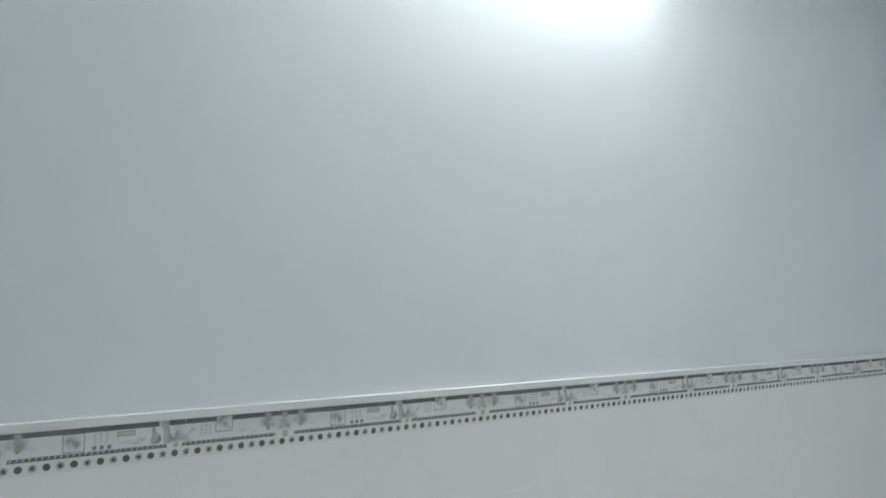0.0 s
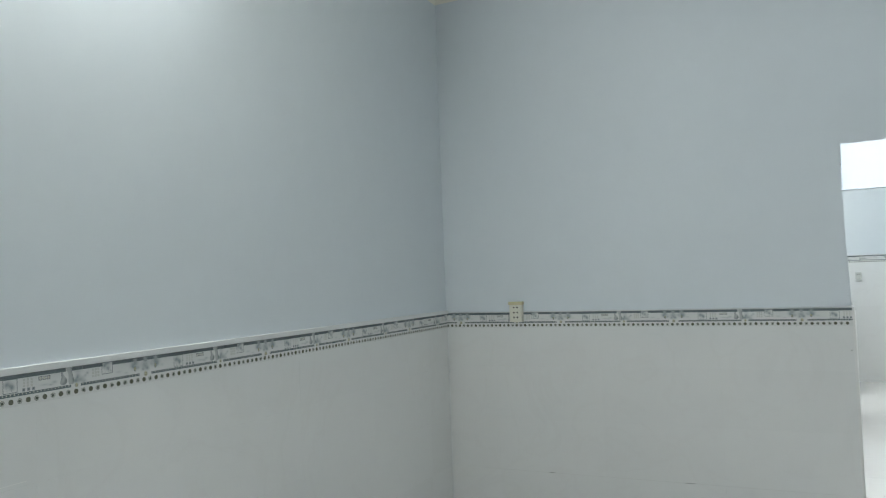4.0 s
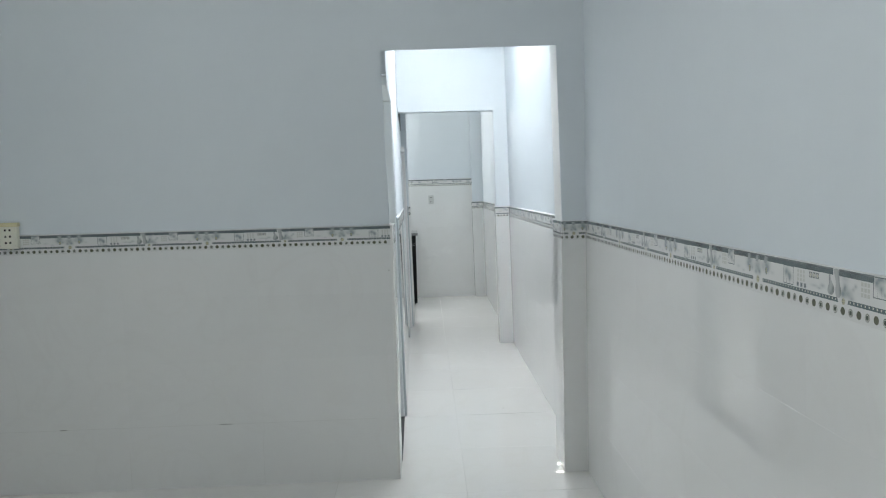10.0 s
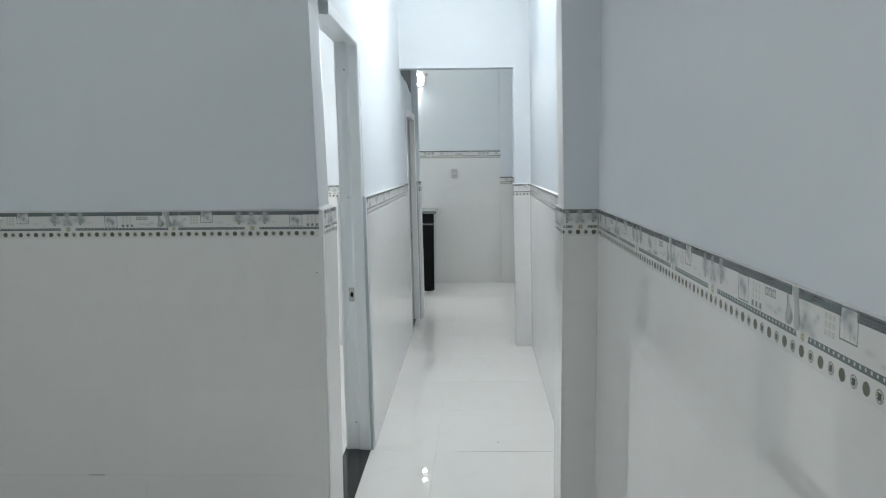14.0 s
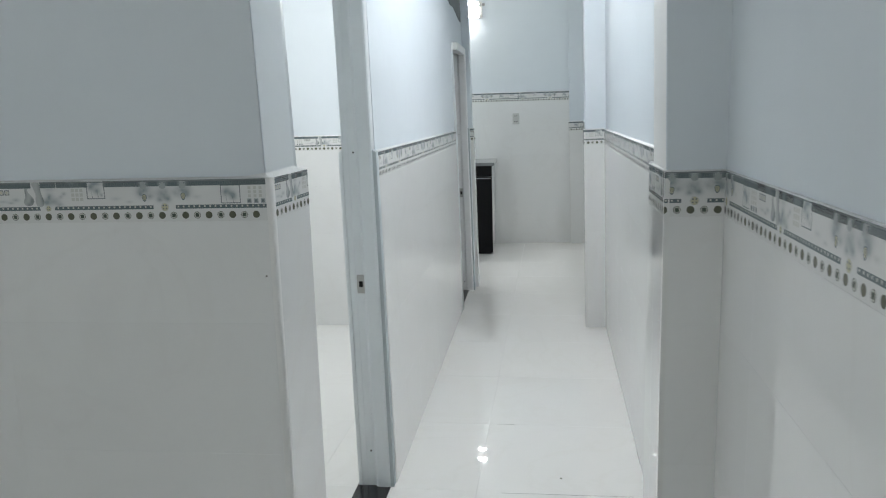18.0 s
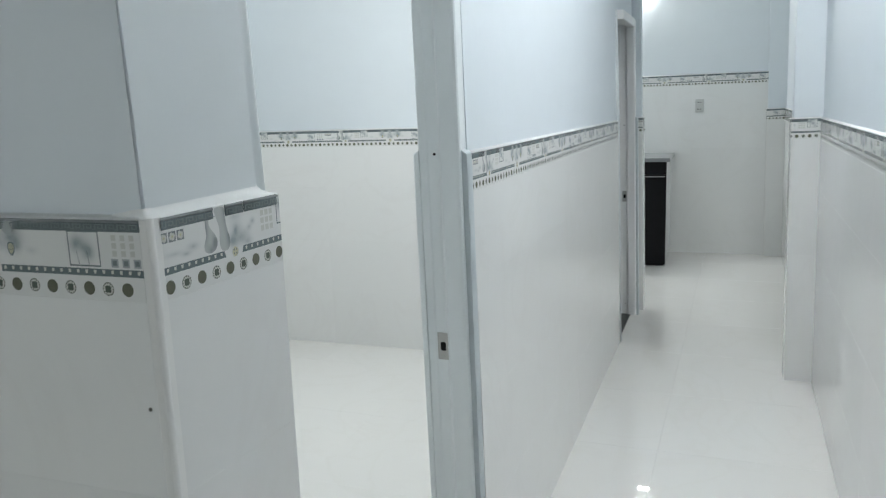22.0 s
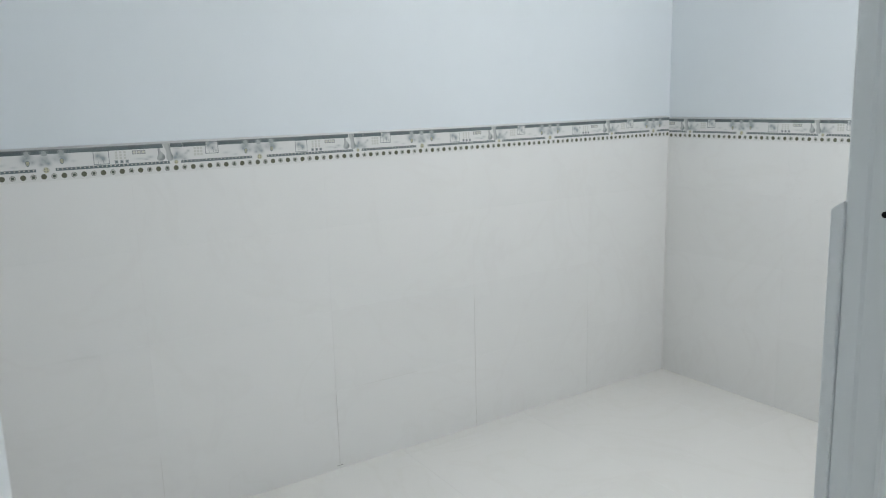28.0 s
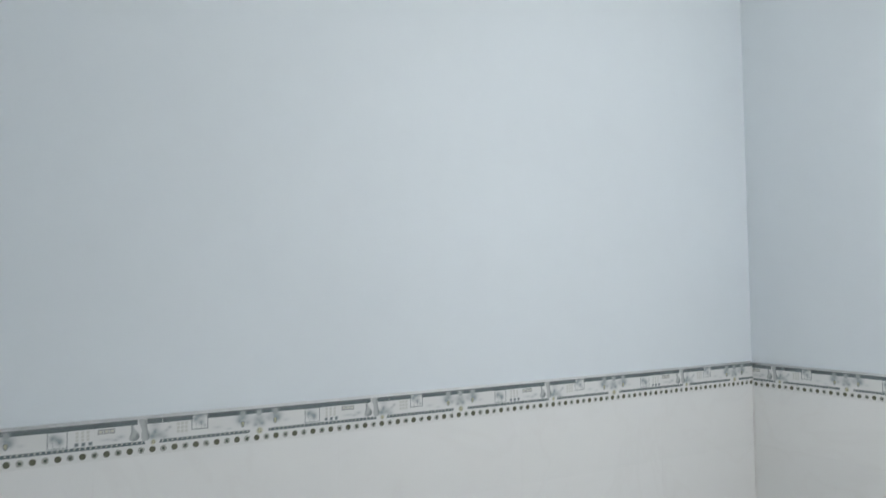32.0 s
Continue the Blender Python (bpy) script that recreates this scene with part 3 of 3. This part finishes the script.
@cached
def border_mesh(s0, s1, dots=0.1):
    """A stretch of the border tile from s0 to s1 of its length, with the print laid just proud of the glaze."""
    L, H = MODULE, BORDER_H
    bm = bmesh.new()
    add_box(bm, 0.0003, -(PROUD - 0.002), 0.0006, L - 0.0003, 0, H - 0.0006, 0)
    y1, y2, y3, y4 = 0.00012, 0.00022, 0.00032, 0.00042
    # top rail: a plain moulded edge over a band with a worn key pattern, broken at the vase and the picture box
    for a, b in ((0.0, 0.157), (0.193, 0.2495), (0.252, 0.366), (0.424, 1.0)):
        ridge(bm, a * L, b * L, H - 0.0044, H - 0.0004, 0.0016, 8)
        ridge(bm, a * L, b * L, H - 0.0138, H - 0.0040, 0.0010, 1)
        n = max(1, int((b - a) * L / 0.0145))
        for i in range(n):
            x, u, z = a * L + (i + 0.12) * (b - a) * L / n, (b - a) * L / n / 9, H - 0.0118
            for x0, z0, x1, z1 in ((0, 0, 1, 6), (1, 5, 7, 6), (6, 1.2, 7, 5), (2.6, 1.2, 6, 2.2), (2.6, 2.2, 3.6, 3.8), (7, 0, 9, 1)):
                rect(bm, x + x0 * u, z + z0 * 0.00105, x + x1 * u, z + z1 * 0.00105, 0.00118, 2)
    # lower rail, dark with a row of small white squares
    for a, b in ((0.0, 0.182), (0.242, 0.600), (0.680, 1.0)):
        poly(bm, ((a * L - (0.003 if a == 0.242 else 0), 0.0270), (b * L + (0.003 if b == 0.182 else 0), 0.0270), (b * L, 0.0350), (a * L, 0.0350)), y1, 1)
        n = round((b - a) * L / 0.0118)
        for i in range(n):
            x = a * L + (i + 0.33) * (b - a) * L / n
            poly(bm, ((x + 0.0004, 0.0298), (x + 0.0034, 0.0298), (x + 0.0038, 0.0336), (x, 0.0336)), y2, 6)
    # dots, plain and ringed in turn
    for i in range(25):
        x = (i + dots) * L / 24
        if not 0.0 < x < L - 0.001:
            continue
        ringed = i % 2 == 0
        disc(bm, x, 0.0132, 0.0076, 0.0076, y1, 9 if ringed else 4, 16)
        if ringed:
            disc(bm, x, 0.0132, 0.0069, 0.0069, y2, 6, 16)
            for k in range(12):
                t = 2 * math.pi * k / 12
                disc(bm, x + 0.0062 * math.cos(t), 0.0132 + 0.0062 * math.sin(t), 0.0008, 0.0008, y3, 9, 5)
            for k in range(4):
                t = math.pi / 4 + math.pi / 2 * k
                disc(bm, x + 0.0022 * math.cos(t), 0.0132 + 0.0022 * math.sin(t), 0.0027, 0.0027, y3 + 0.00002 * k, 9, 8)
    # three little flowers in grey cells under the rail
    for i in range(3):
        x, z = (0.024 + 0.021 * i) * L, 0.0665
        rect(bm, x - 0.0056, z - 0.0056, x + 0.0056, z + 0.0056, y1, 8)
        for k in range(4):
            t = math.pi / 2 * k + 0.4
            disc(bm, x + 0.0022 * math.cos(t), z + 0.0022 * math.sin(t), 0.0026, 0.0026, y2 + 0.00002 * k, 6, 8)
        disc(bm, x, z, 0.0015, 0.0015, y4, 7, 8)
    # a slender vase and a taller one that breaks the rail
    smooth_shape(bm, [(0.0835, 0.080), (0.090, 0.079), (0.088, 0.068), (0.101, 0.055), (0.103, 0.045), (0.096, 0.037), (0.081, 0.037),
                      (0.077, 0.046), (0.084, 0.058), (0.082, 0.069)], y1, 3)
    smooth_shape(bm, [(0.0985, 0.0875), (0.1185, 0.0875), (0.1185, 0.080), (0.1205, 0.061), (0.1265, 0.048), (0.123, 0.035), (0.109, 0.035),
                      (0.105, 0.046), (0.108, 0.063), (0.101, 0.079)], y2, 3)
    for cx, cz, r in ((0.1335, 0.0310, 0.0068), (0.641 * L, 0.0310, 0.0092)):
        disc(bm, cx, cz, r, r, y2, 5, 12, 0.12, 15)
        disc(bm, cx, cz, r * 0.8, r * 0.8, y3, 7, 10, 0.15, 16)
        for sx, sz in ((-1, -1), (1, -1), (-1, 1), (1, 1)):
            disc(bm, cx + 0.36 * r * sx, cz + 0.36 * r * sz, 0.2 * r, 0.2 * r, y4, 2, 6)
    # squares of pale dots
    for gx in (0, 1, 2):
        for gz in (0, 1, 2):
            for x, z, w in (((0.305 + 0.0155 * gx) * L, 0.0465 + 0.0095 * gz, 0.0070), ((0.938 + 0.019 * gx) * L, 0.0490 + 0.0084 * gz, 0.0062)):
                rect(bm, x, z, x + w, z + w, y1, 5)
    # picture boxes
    for a, b, z0, z1 in ((0.362, 0.428, 0.050, 0.0868), (0.842, 0.911, 0.037, 0.076)):
        outline(bm, a * L, z0, b * L, z1, 0.0017, y1, 2)
        for k in (0.3, 0.62):
            x = (a + (b - a) * k) * L
            poly(bm, ((x, z0 + 0.002), (x + 0.0008, z0 + 0.002), (x - 0.0012, z0 + 0.017), (x - 0.0018, z0 + 0.017)), y1, 2)
    # the three flowers: a pale head over the rail and a hanging middle
    for cx, tip in ((0.570, 0.0862), (0.639, 0.0838), (0.709, 0.0868)):
        smooth_shape(bm, [(cx * L - 0.008, 0.0725), (cx * L - 0.006, 0.079), (cx * L, tip + 0.002), (cx * L + 0.006, 0.079), (cx * L + 0.008, 0.0725), (cx * L, 0.069)], 0.0019, 10)
    for cx, cz in ((0.570, 0.053), (0.709, 0.055)):
        for k, mat, y in ((1.0, 2, y1), (0.72, 7, y2)):
            smooth_shape(bm, [(cx * L - 0.0052 * k, cz + 0.006 * k), (cx * L + 0.0052 * k, cz + 0.006 * k), (cx * L + 0.0055 * k, cz - 0.004 * k), (cx * L, cz - 0.012 * k), (cx * L - 0.0055 * k, cz - 0.004 * k)], y, mat)
        for k in (-1, 0, 1):
            rect(bm, cx * L + 0.0020 * k - 0.0004, cz - 0.004 - 0.002 * (k == 0), cx * L + 0.0020 * k + 0.0004, cz + 0.003, y3, 2)
    # three dark little squares
    for i in range(3):
        x = (0.935 + 0.024 * i) * L
        rect(bm, x - 0.001, 0.0370, x + 0.0085, 0.0465, y1, 10)
        rect(bm, x + 0.0010, 0.0390, x + 0.0065, 0.0446, y2, 2)
    for cut, keep in ((s0, 1), (s1, -1)):
        if 0.001 < cut < 0.999:
            bmesh.ops.bisect_plane(bm, geom=list(bm.verts) + list(bm.edges) + list(bm.faces), plane_co=(cut * L, 0, 0),
                                   plane_no=(-keep, 0, 0), clear_outer=True)
    return to_mesh("border_tile", bm, BORDER, INK, KEY, VASE, OLIVE, PALE, RING, BLOSSOM, EDGE, GREEN, PETAL)


def fillet(s, e, top, cap, out=0.0, back=PROUD):
    """A hollow plaster fillet from the tile edge up to the paint."""
    side = [(-back - 0.0005, top - 0.001), (0.0012 + out, top - 0.001), (0.0015 + out, top + 0.0012)]
    side += [(-back + (back + 0.001 + out) * (1 - math.sin(radians(a))), top + 0.0012 + cap * (1 - math.cos(radians(a)))) for a in (18, 36, 54, 72, 90)]
    bm = bmesh.new()
    ends = [[bm.verts.new((x, y, z)) for y, z in side] for x in (s, e)]
    for i in range(len(side)):
        j = (i + 1) % len(side)
        bm.faces.new((ends[0][i], ends[0][j], ends[1][j], ends[1][i]))
    bm.faces.new(ends[0])
    bm.faces.new(ends[1][::-1])
    return bm


def tiled(owner, a, b, joint, top=B, gaps=(), cap=0.004, lift=0.0, dots=0.1, out=0.0, back=PROUD, tilt=0.0):
    """Face the wall from a to b (left to right as seen) with tiles and the border; joint: distance of one tile joint from a."""
    ax, ay = a
    length = math.hypot(b[0] - ax, b[1] - ay)
    m = Matrix.Translation((ax, ay, 0)) @ Matrix.Rotation(-math.atan(tilt), 4, "Y") @ wall_pose(0, 0, 0, b[0] - ax, b[1] - ay)
    spans, start = [], 0.0
    for g0, g1 in gaps:
        if g0 > start:
            spans.append((start, g0))
        start = g1
    if start < length:
        spans.append((start, length))
    rows = [z for z in (0.0, 0.3, 0.6, 0.9, 1.2) if z < top - BORDER_H - 0.02] + [top - BORDER_H]
    first = joint % MODULE - MODULE
    for s, e in spans:
        bed = part("tile_bed", boxes((s, -back, 0, e, -0.0005, top)), GROUT, owner, "pale grout bed between tiles", at=m)
        if cap:
            part("top_bead", boxes((s, -PROUD, top - 0.001, e, 0.001 + lift, top + cap), round_edges=0.0012) if lift else fillet(s, e - 2 * out, top, cap, out, back), CAP, owner, "white plaster bead above the tiles", smooth=not lift, at=m)
        k = 0
        while first + k * MODULE < e - 0.004:
            t0 = first + k * MODULE
            lo, hi = max(t0, s), min(t0 + MODULE, e)
            k += 1
            if hi - lo < 0.006:
                continue
            w = round(hi - lo - 0.0002, 4)
            for z0, z1 in zip(rows, rows[1:]):
                ob = new("wall_tile", tile_mesh(w, round(z1 - z0 - 0.0002, 4)))
                ob.parent = owner
                ob.matrix_basis = m @ Matrix.Translation((lo + 0.0001, 0, z0 + 0.0001))
            ob = new("border_tile", border_mesh(round((lo - t0) / MODULE, 3), round((hi - t0) / MODULE, 3), dots))
            ob.parent = owner
            ob.matrix_basis = m @ Matrix.Translation((t0, 0, top - BORDER_H))


tiled(wall_left, (XL, Y0), (XL, 0.0), -0.2705 - Y0, cap=0.018, lift=0.010)
tiled(wall_partition, (XL, 0.0), (-0.003, 0.0), -0.003 - XL, top=B + 0.002, cap=0.002)
tiled(wall_partition, (0.012, 0.014), (0.018, 0.235), -0.012, top=B + 0.002, cap=0, dots=-0.29, back=0.027)
# rounded bead where the tiles turn the corner
arc = [(0.0065 + 0.0055 * math.sin(radians(a)), 0.0055 - 0.0055 * math.cos(radians(a))) for a in range(0, 91, 10)]
bm = extrude_profile([(-0.0029, 0.0145), (-0.0029, 0.0)] + arc + [(0.0121, 0.0145)], 0.0, B + 0.002)
for f in bm.faces:
    c = f.calc_center_median()
    f.smooth = c.x > 0.0065 and c.y < 0.0055
part("corner_bead", bm, BEAD, wall_partition, "rounded white corner bead between the tiles")
# hollow plaster ledge from the tile edge up to the paint, turning the corner with the bead
stations = [((0.0119 + 0.006 * y / 0.235, y), (-0.0042 - 0.0405 * y, y), 0.012) for y in (0.234, 0.19, 0.14, 0.09, 0.05, 0.024)]
for a in range(90, -1, -15):
    c, d = math.sin(radians(a)), math.cos(radians(a))
    stations.append(((0.0062 + 0.0055 * c, 0.0055 - 0.0055 * d), (-0.0075 + 0.003 * c, 0.0135 - 0.003 * d), 0.013))
stations += [((x, -0.0005), (x, 0.0106), r) for x, r in ((-0.020, 0.011), (-0.030, 0.008), (-0.045, 0.004), (-0.06, 0.002))]
bm = bmesh.new()
ribs = []
for (ox, oy), (ix, iy), rise in stations:
    rib = [bm.verts.new((ix + (ix - ox) * 0.2, iy + (iy - oy) * 0.2, B + 0.001)), bm.verts.new((ox, oy, B + 0.001))]
    for a in (0, 15, 30, 45, 60, 75, 90):
        k, up = math.sin(radians(a)), 1 - math.cos(radians(a))
        rib.append(bm.verts.new((ox + (ix - ox) * k, oy + (iy - oy) * k, B + 0.0024 + rise * up)))
    ribs.append(rib)
for p, q in zip(ribs, ribs[1:]):
    for i in range(len(p)):
        j = (i + 1) % len(p)
        bm.faces.new((p[i], p[j], q[j], q[i]))
bm.faces.new(ribs[0])
bm.faces.new(ribs[-1][::-1])
part("top_bead", bm, CAP, wall_partition, "white plaster ledge above the tiles of the jamb", smooth=True)
tiled(wall_partition, (OPEN_R, 0.0), (XR, 0.0), -0.34)
tiled(wall_partition, (OPEN_R + 0.004, YP), (OPEN_R, 0.0), 0.1)
tiled(wall_partition, (rear_right(YP)[0], YP), (OPEN_R + 0.004, YP), 0.2)
tiled(wall_partition, (-0.10, YP), (X2, YP), 0.3)
tiled(wall_right, (XR, 0.0), (XR + LEAN_R * Y0, Y0), 0.24)
tiled(wall_passage, rear(UL, D1B + 0.030), rear(UL, D2A - 0.030), 0.0, tilt=TILT)
tiled(wall_stub, rear(UL + 0.012, PIER_Y), rear(PIER_U, PIER_Y), 0.0, tilt=TILT)
tiled(wall_stub, rear(PIER_U, PIER_Y), rear(PIER_U, WALL_END), 0.0, tilt=TILT)
tiled(wall_stub, rear(PIER_U, WALL_END), rear(UL - 0.135, WALL_END), 0.0, tilt=TILT)
tiled(wall_passage, rear(UL - 0.135, D2A - 0.03), rear(UL - 0.135, D1B + 0.03), 0.2, tilt=TILT)
tiled(wall_rear_right, rear_right(3.126), rear_right(YP), 0.28, tilt=TILT)
tiled(wall_rear_right, rear_right(YE - 0.07), rear_right(3.236), 0.1, tilt=TILT)
tiled(wall_lintel, rear(0.840, 3.116), rear_right(3.116), -0.16, tilt=TILT)
tiled(wall_lintel, rear(0.840, 3.246), rear(0.840, 3.116), 0.0, tilt=TILT)
tiled(wall_lintel, rear_right(3.246), rear(0.840, 3.246), 0.0, tilt=TILT)
tiled(wall_side_left, (X2, YP), (X2, Y2), 1.392 - YP, top=B + 0.006)
tiled(wall_side_far, (X2, Y2), (-0.05, Y2), -1.489 - X2)
tiled(wall_end, (X2, YE), rear(0.862, YE), 0.324 - X2, top=1.508)
tiled(column_end, rear(0.862, YE - 0.07), rear_right(YE - 0.07), 0.15, tilt=TILT)
tiled(column_end, rear(0.862, YE), rear(0.862, YE - 0.07), 0.0, tilt=TILT)
tiled(wall_behind, (XR + LEAN_R * Y0, Y0), (XL, Y0), 0.3)

# ---- floor tiles ----
PITCH = 0.600
FLOOR_SKEW = 0.0235
turn = -math.atan(FLOOR_SKEW)


@cached
def floor_tile_mesh(width, depth, c):
    bm = bmesh.new()
    h, k = width / 2, depth / 2
    low = [bm.verts.new((sx * h, sy * k, -0.0014)) for sx, sy in ((-1, -1), (1, -1), (1, 1), (-1, 1))]
    top = [bm.verts.new((sx * (h - c), sy * (k - c), 0)) for sx, sy in ((-1, -1), (1, -1), (1, 1), (-1, 1))]
    for i in range(4):
        j = (i + 1) % 4
        bm.faces.new((low[i], low[j], top[j], top[i]))
    bm.faces.new(top)
    return to_mesh("floor_tile", bm, FLOOR)


for i in range(-5, 2):
    for j in range(-12, 9):
        cx, cy = 0.318 + (i + 0.5) * PITCH, 0.998 + (j + 0.5) * PITCH
        x, y = cx + FLOOR_SKEW * cy, cy - FLOOR_SKEW * (cx - 0.318)
        if not (XL - 0.45 < x < 1.5 and Y0 - 0.4 < y < YE + 0.4):
            continue
        ob = new("floor_tile", floor_tile_mesh(PITCH - 0.0016, PITCH - 0.0006, 0.0004) if x > 0.0 else floor_tile_mesh(PITCH - 0.0002, PITCH - 0.0002, 0.00012))
        ob.parent = floor
        ob.matrix_basis = Matrix.Translation((x, y, 0)) @ Matrix.Rotation(turn, 4, "Z")


# ---- outlets ----
def outlet(m, w, h, d, rows, body, label, tape=False):
    base = new("power_outlet")
    base.matrix_basis = m
    tagged(base, label, "power outlet")
    part("body", boxes((-w / 2, 0, -h / 2, w / 2, d, h / 2), round_edges=0.004), body, base)
    part("face_plate", boxes((-w / 2 + 0.006, d - 0.001, -h / 2 + 0.008, w / 2 - 0.006, d + 0.003, h / 2 - 0.014), round_edges=0.0015), body, base)
    if tape:
        part("tape", boxes((-w / 2 - 0.004, 0.001, h / 2 - 0.012, w / 2 + 0.004, d + 0.0045, h / 2 + 0.006), round_edges=0.003), YELLOW, base, "yellowed tape along the top edge")
    for r in range(rows):
        z = (r - (rows - 1) / 2) * h * (0.62 / max(1, rows - 1)) * 0.82
        for s in (-1, 1):
            part("pin_hole", boxes((s * 0.010 - 0.0042, d + 0.001, z - 0.0045, s * 0.010 + 0.0042, d + 0.0036, z + 0.0045), round_edges=0.001), HOLE, base, "dark pin hole")
    return base


outlet(wall_pose(-1.725, 0.001, 1.212, 1, 0), 0.078, 0.112, 0.028, 3, CREAM, "cream plastic three-gang power outlet with yellow tape over the border", tape=True)
outlet(wall_pose(0.387, YE - 0.0005, 1.252, 1, 0), 0.066, 0.108, 0.012, 2, SOCKET, "small grey-white wall socket on the white tiles")

# ---- kitchen counter ----
counter = new("kitchen_counter")
counter.matrix_basis = pose(0.0, 5.597, 0)
tagged(counter, "kitchen counter with grey stone top and black panelled front", "counter")
DEPTH = YE - 5.597 - 0.003
part("worktop", boxes((-2.05, -0.014, 0.834, 0.195, DEPTH, 0.864), round_edges=0.003), STONE, counter, "polished grey stone worktop")
part("apron", boxes((-2.05, 0.0, 0.735, 0.171, 0.02, 0.8338), round_edges=0.002), BLACK, counter, "black apron rail")
part("side_panel", boxes((0.151, 0.0205, 0.0, 0.171, DEPTH, 0.8335), round_edges=0.002), TILE, counter, "white tiled end panel")
for i in range(5):
    x1 = 0.171 - 0.45 * i
    door = part("door", boxes((x1 - 0.446, 0.0, 0.012, x1, 0.019, 0.732), round_edges=0.003), BLACK, counter, "black cabinet door")
    part("trim_line", boxes((x1 - 0.43, -0.0015, 0.715, x1 - 0.012, 0.001, 0.721)), STEEL, door, "thin metal edge strip")
part("plinth", boxes((-2.05, 0.03, 0.0, 0.148, 0.05, 0.0118)), BLACK, counter)

# ---- marks on the walls ----
for owner, m, w in ((wall_partition, pose(-0.80, -0.0006, 0.30), 0.055), (wall_partition, pose(-1.55, -0.0006, 0.3), 0.03),
                    (wall_side_left, pose(X2 + 0.0006, 1.392, 0.014, 90, 0, 90), 0.024)):
    part("open_joint", boxes((-w / 2, -0.0004, -0.0011, w / 2, 0.0004, 0.0011)), DIRT, owner, "dark open tile joint", at=m)
part("drill_hole", cylinder(0.0021, 0.0012, 12, "Y", (0, 0, 0)), DIRT, wall_partition, "small drilled hole in a tile", at=pose(-0.0135, -0.0004, 1.004))

part("corner_grout", boxes((XL - 0.0005, -0.0045, 0.0, XL + 0.0045, 0.0005, B - BORDER_H), round_edges=0.0015), CAP, wall_partition, "white grout bead in the tile corner")
part("corner_grout", boxes((X2 - 0.0005, Y2 - 0.004, 0.0, X2 + 0.004, Y2 + 0.0005, B - BORDER_H), round_edges=0.0012), GROUT, wall_side_far, "grout bead in the tile corner")
# greyed joints of the lowest tile row
for j, (y, z1) in enumerate(((0.772, 0.22), (1.392, 0.29), (2.012, 0.55), (2.632, 0.16))):
    part("worn_joint", boxes((X2 + 0.0002, y - 0.0007, 0.0, X2 + 0.0009, y + 0.0007, z1)), SEAM, wall_side_left, "greyed vertical tile joint")
part("worn_joint", boxes((X2 + 0.0002, 1.50, 0.2994, X2 + 0.0009, 1.74, 0.3004)), SEAM, wall_side_left, "greyed level tile joint")
for x, z1 in ((-1.25, 0.18), (-0.63, 0.25)):
    part("worn_joint", boxes((x - 0.0006, -0.0009, 0.0, x + 0.0006, -0.0002, z1)), SEAM, wall_partition, "greyed vertical tile joint")
part("worn_joint", boxes((-1.95, -0.0009, 0.2993, -0.10, -0.0002, 0.3005)), SEAM, wall_partition, "greyed level tile joint")
# dark bits in the floor joints and along the foot of the walls
for x, y, w, d in ((0.425, 1.5965, 0.07, 0.0013), (0.66, 0.991, 0.46, 0.0013)):
    part("dark_joint", boxes((x - w / 2, y - d / 2, -0.001, x + w / 2, y + d / 2, 0.0003)), DIRT, floor, "dark dirt in a floor joint")
for y0, y1 in ((0.30, 0.9), (1.25, 1.36), (1.9, 2.34), (2.7, 3.1)):
    bm = boxes((UR - 0.0014, y0, 0.0, UR - 0.0002, y1, 0.0012))
    for v in bm.verts:
        v.co.x += SKEW_R * v.co.y
    part("dark_joint", bm, DIRT if y1 - y0 < 0.2 else SEAM, wall_rear_right, "dirt where the wall meets the floor")
part("drip", cylinder(0.0045, 0.0006, 10, "Z"), DIRT, floor, "small dark speck stuck to the floor tile", at=pose(0.643, 1.114, 0.0003))

# a scratch on the long wall
part("scratch", boxes((XL + 0.0002, -2.868, 0.9108, XL + 0.0006, -2.782, 0.9124), round_edges=0.0001), SCRATCH, wall_left, "pale scratch on a tile")

# a loose thread on the side room floor
curve = bpy.data.curves.new("thread", "CURVE")
curve.dimensions, curve.bevel_depth, curve.bevel_resolution = "3D", 0.0006, 1
line = curve.splines.new("POLY")
way = [(0.0, 0.0), (0.03, -0.012), (0.062, -0.006), (0.078, 0.03), (0.076, 0.075), (0.080, 0.12), (0.092, 0.17), (0.088, 0.205)]
line.points.add(len(way) - 1)
for p, (x, y) in zip(line.points, way):
    p.co = (x, y, 0.0006, 1)
curve.materials.append(THREAD)
thread = new("thread", curve)
thread.matrix_basis = pose(-1.346, 1.945, 0)
tagged(thread, "short grey thread lying on the white tiled floor", "thread")
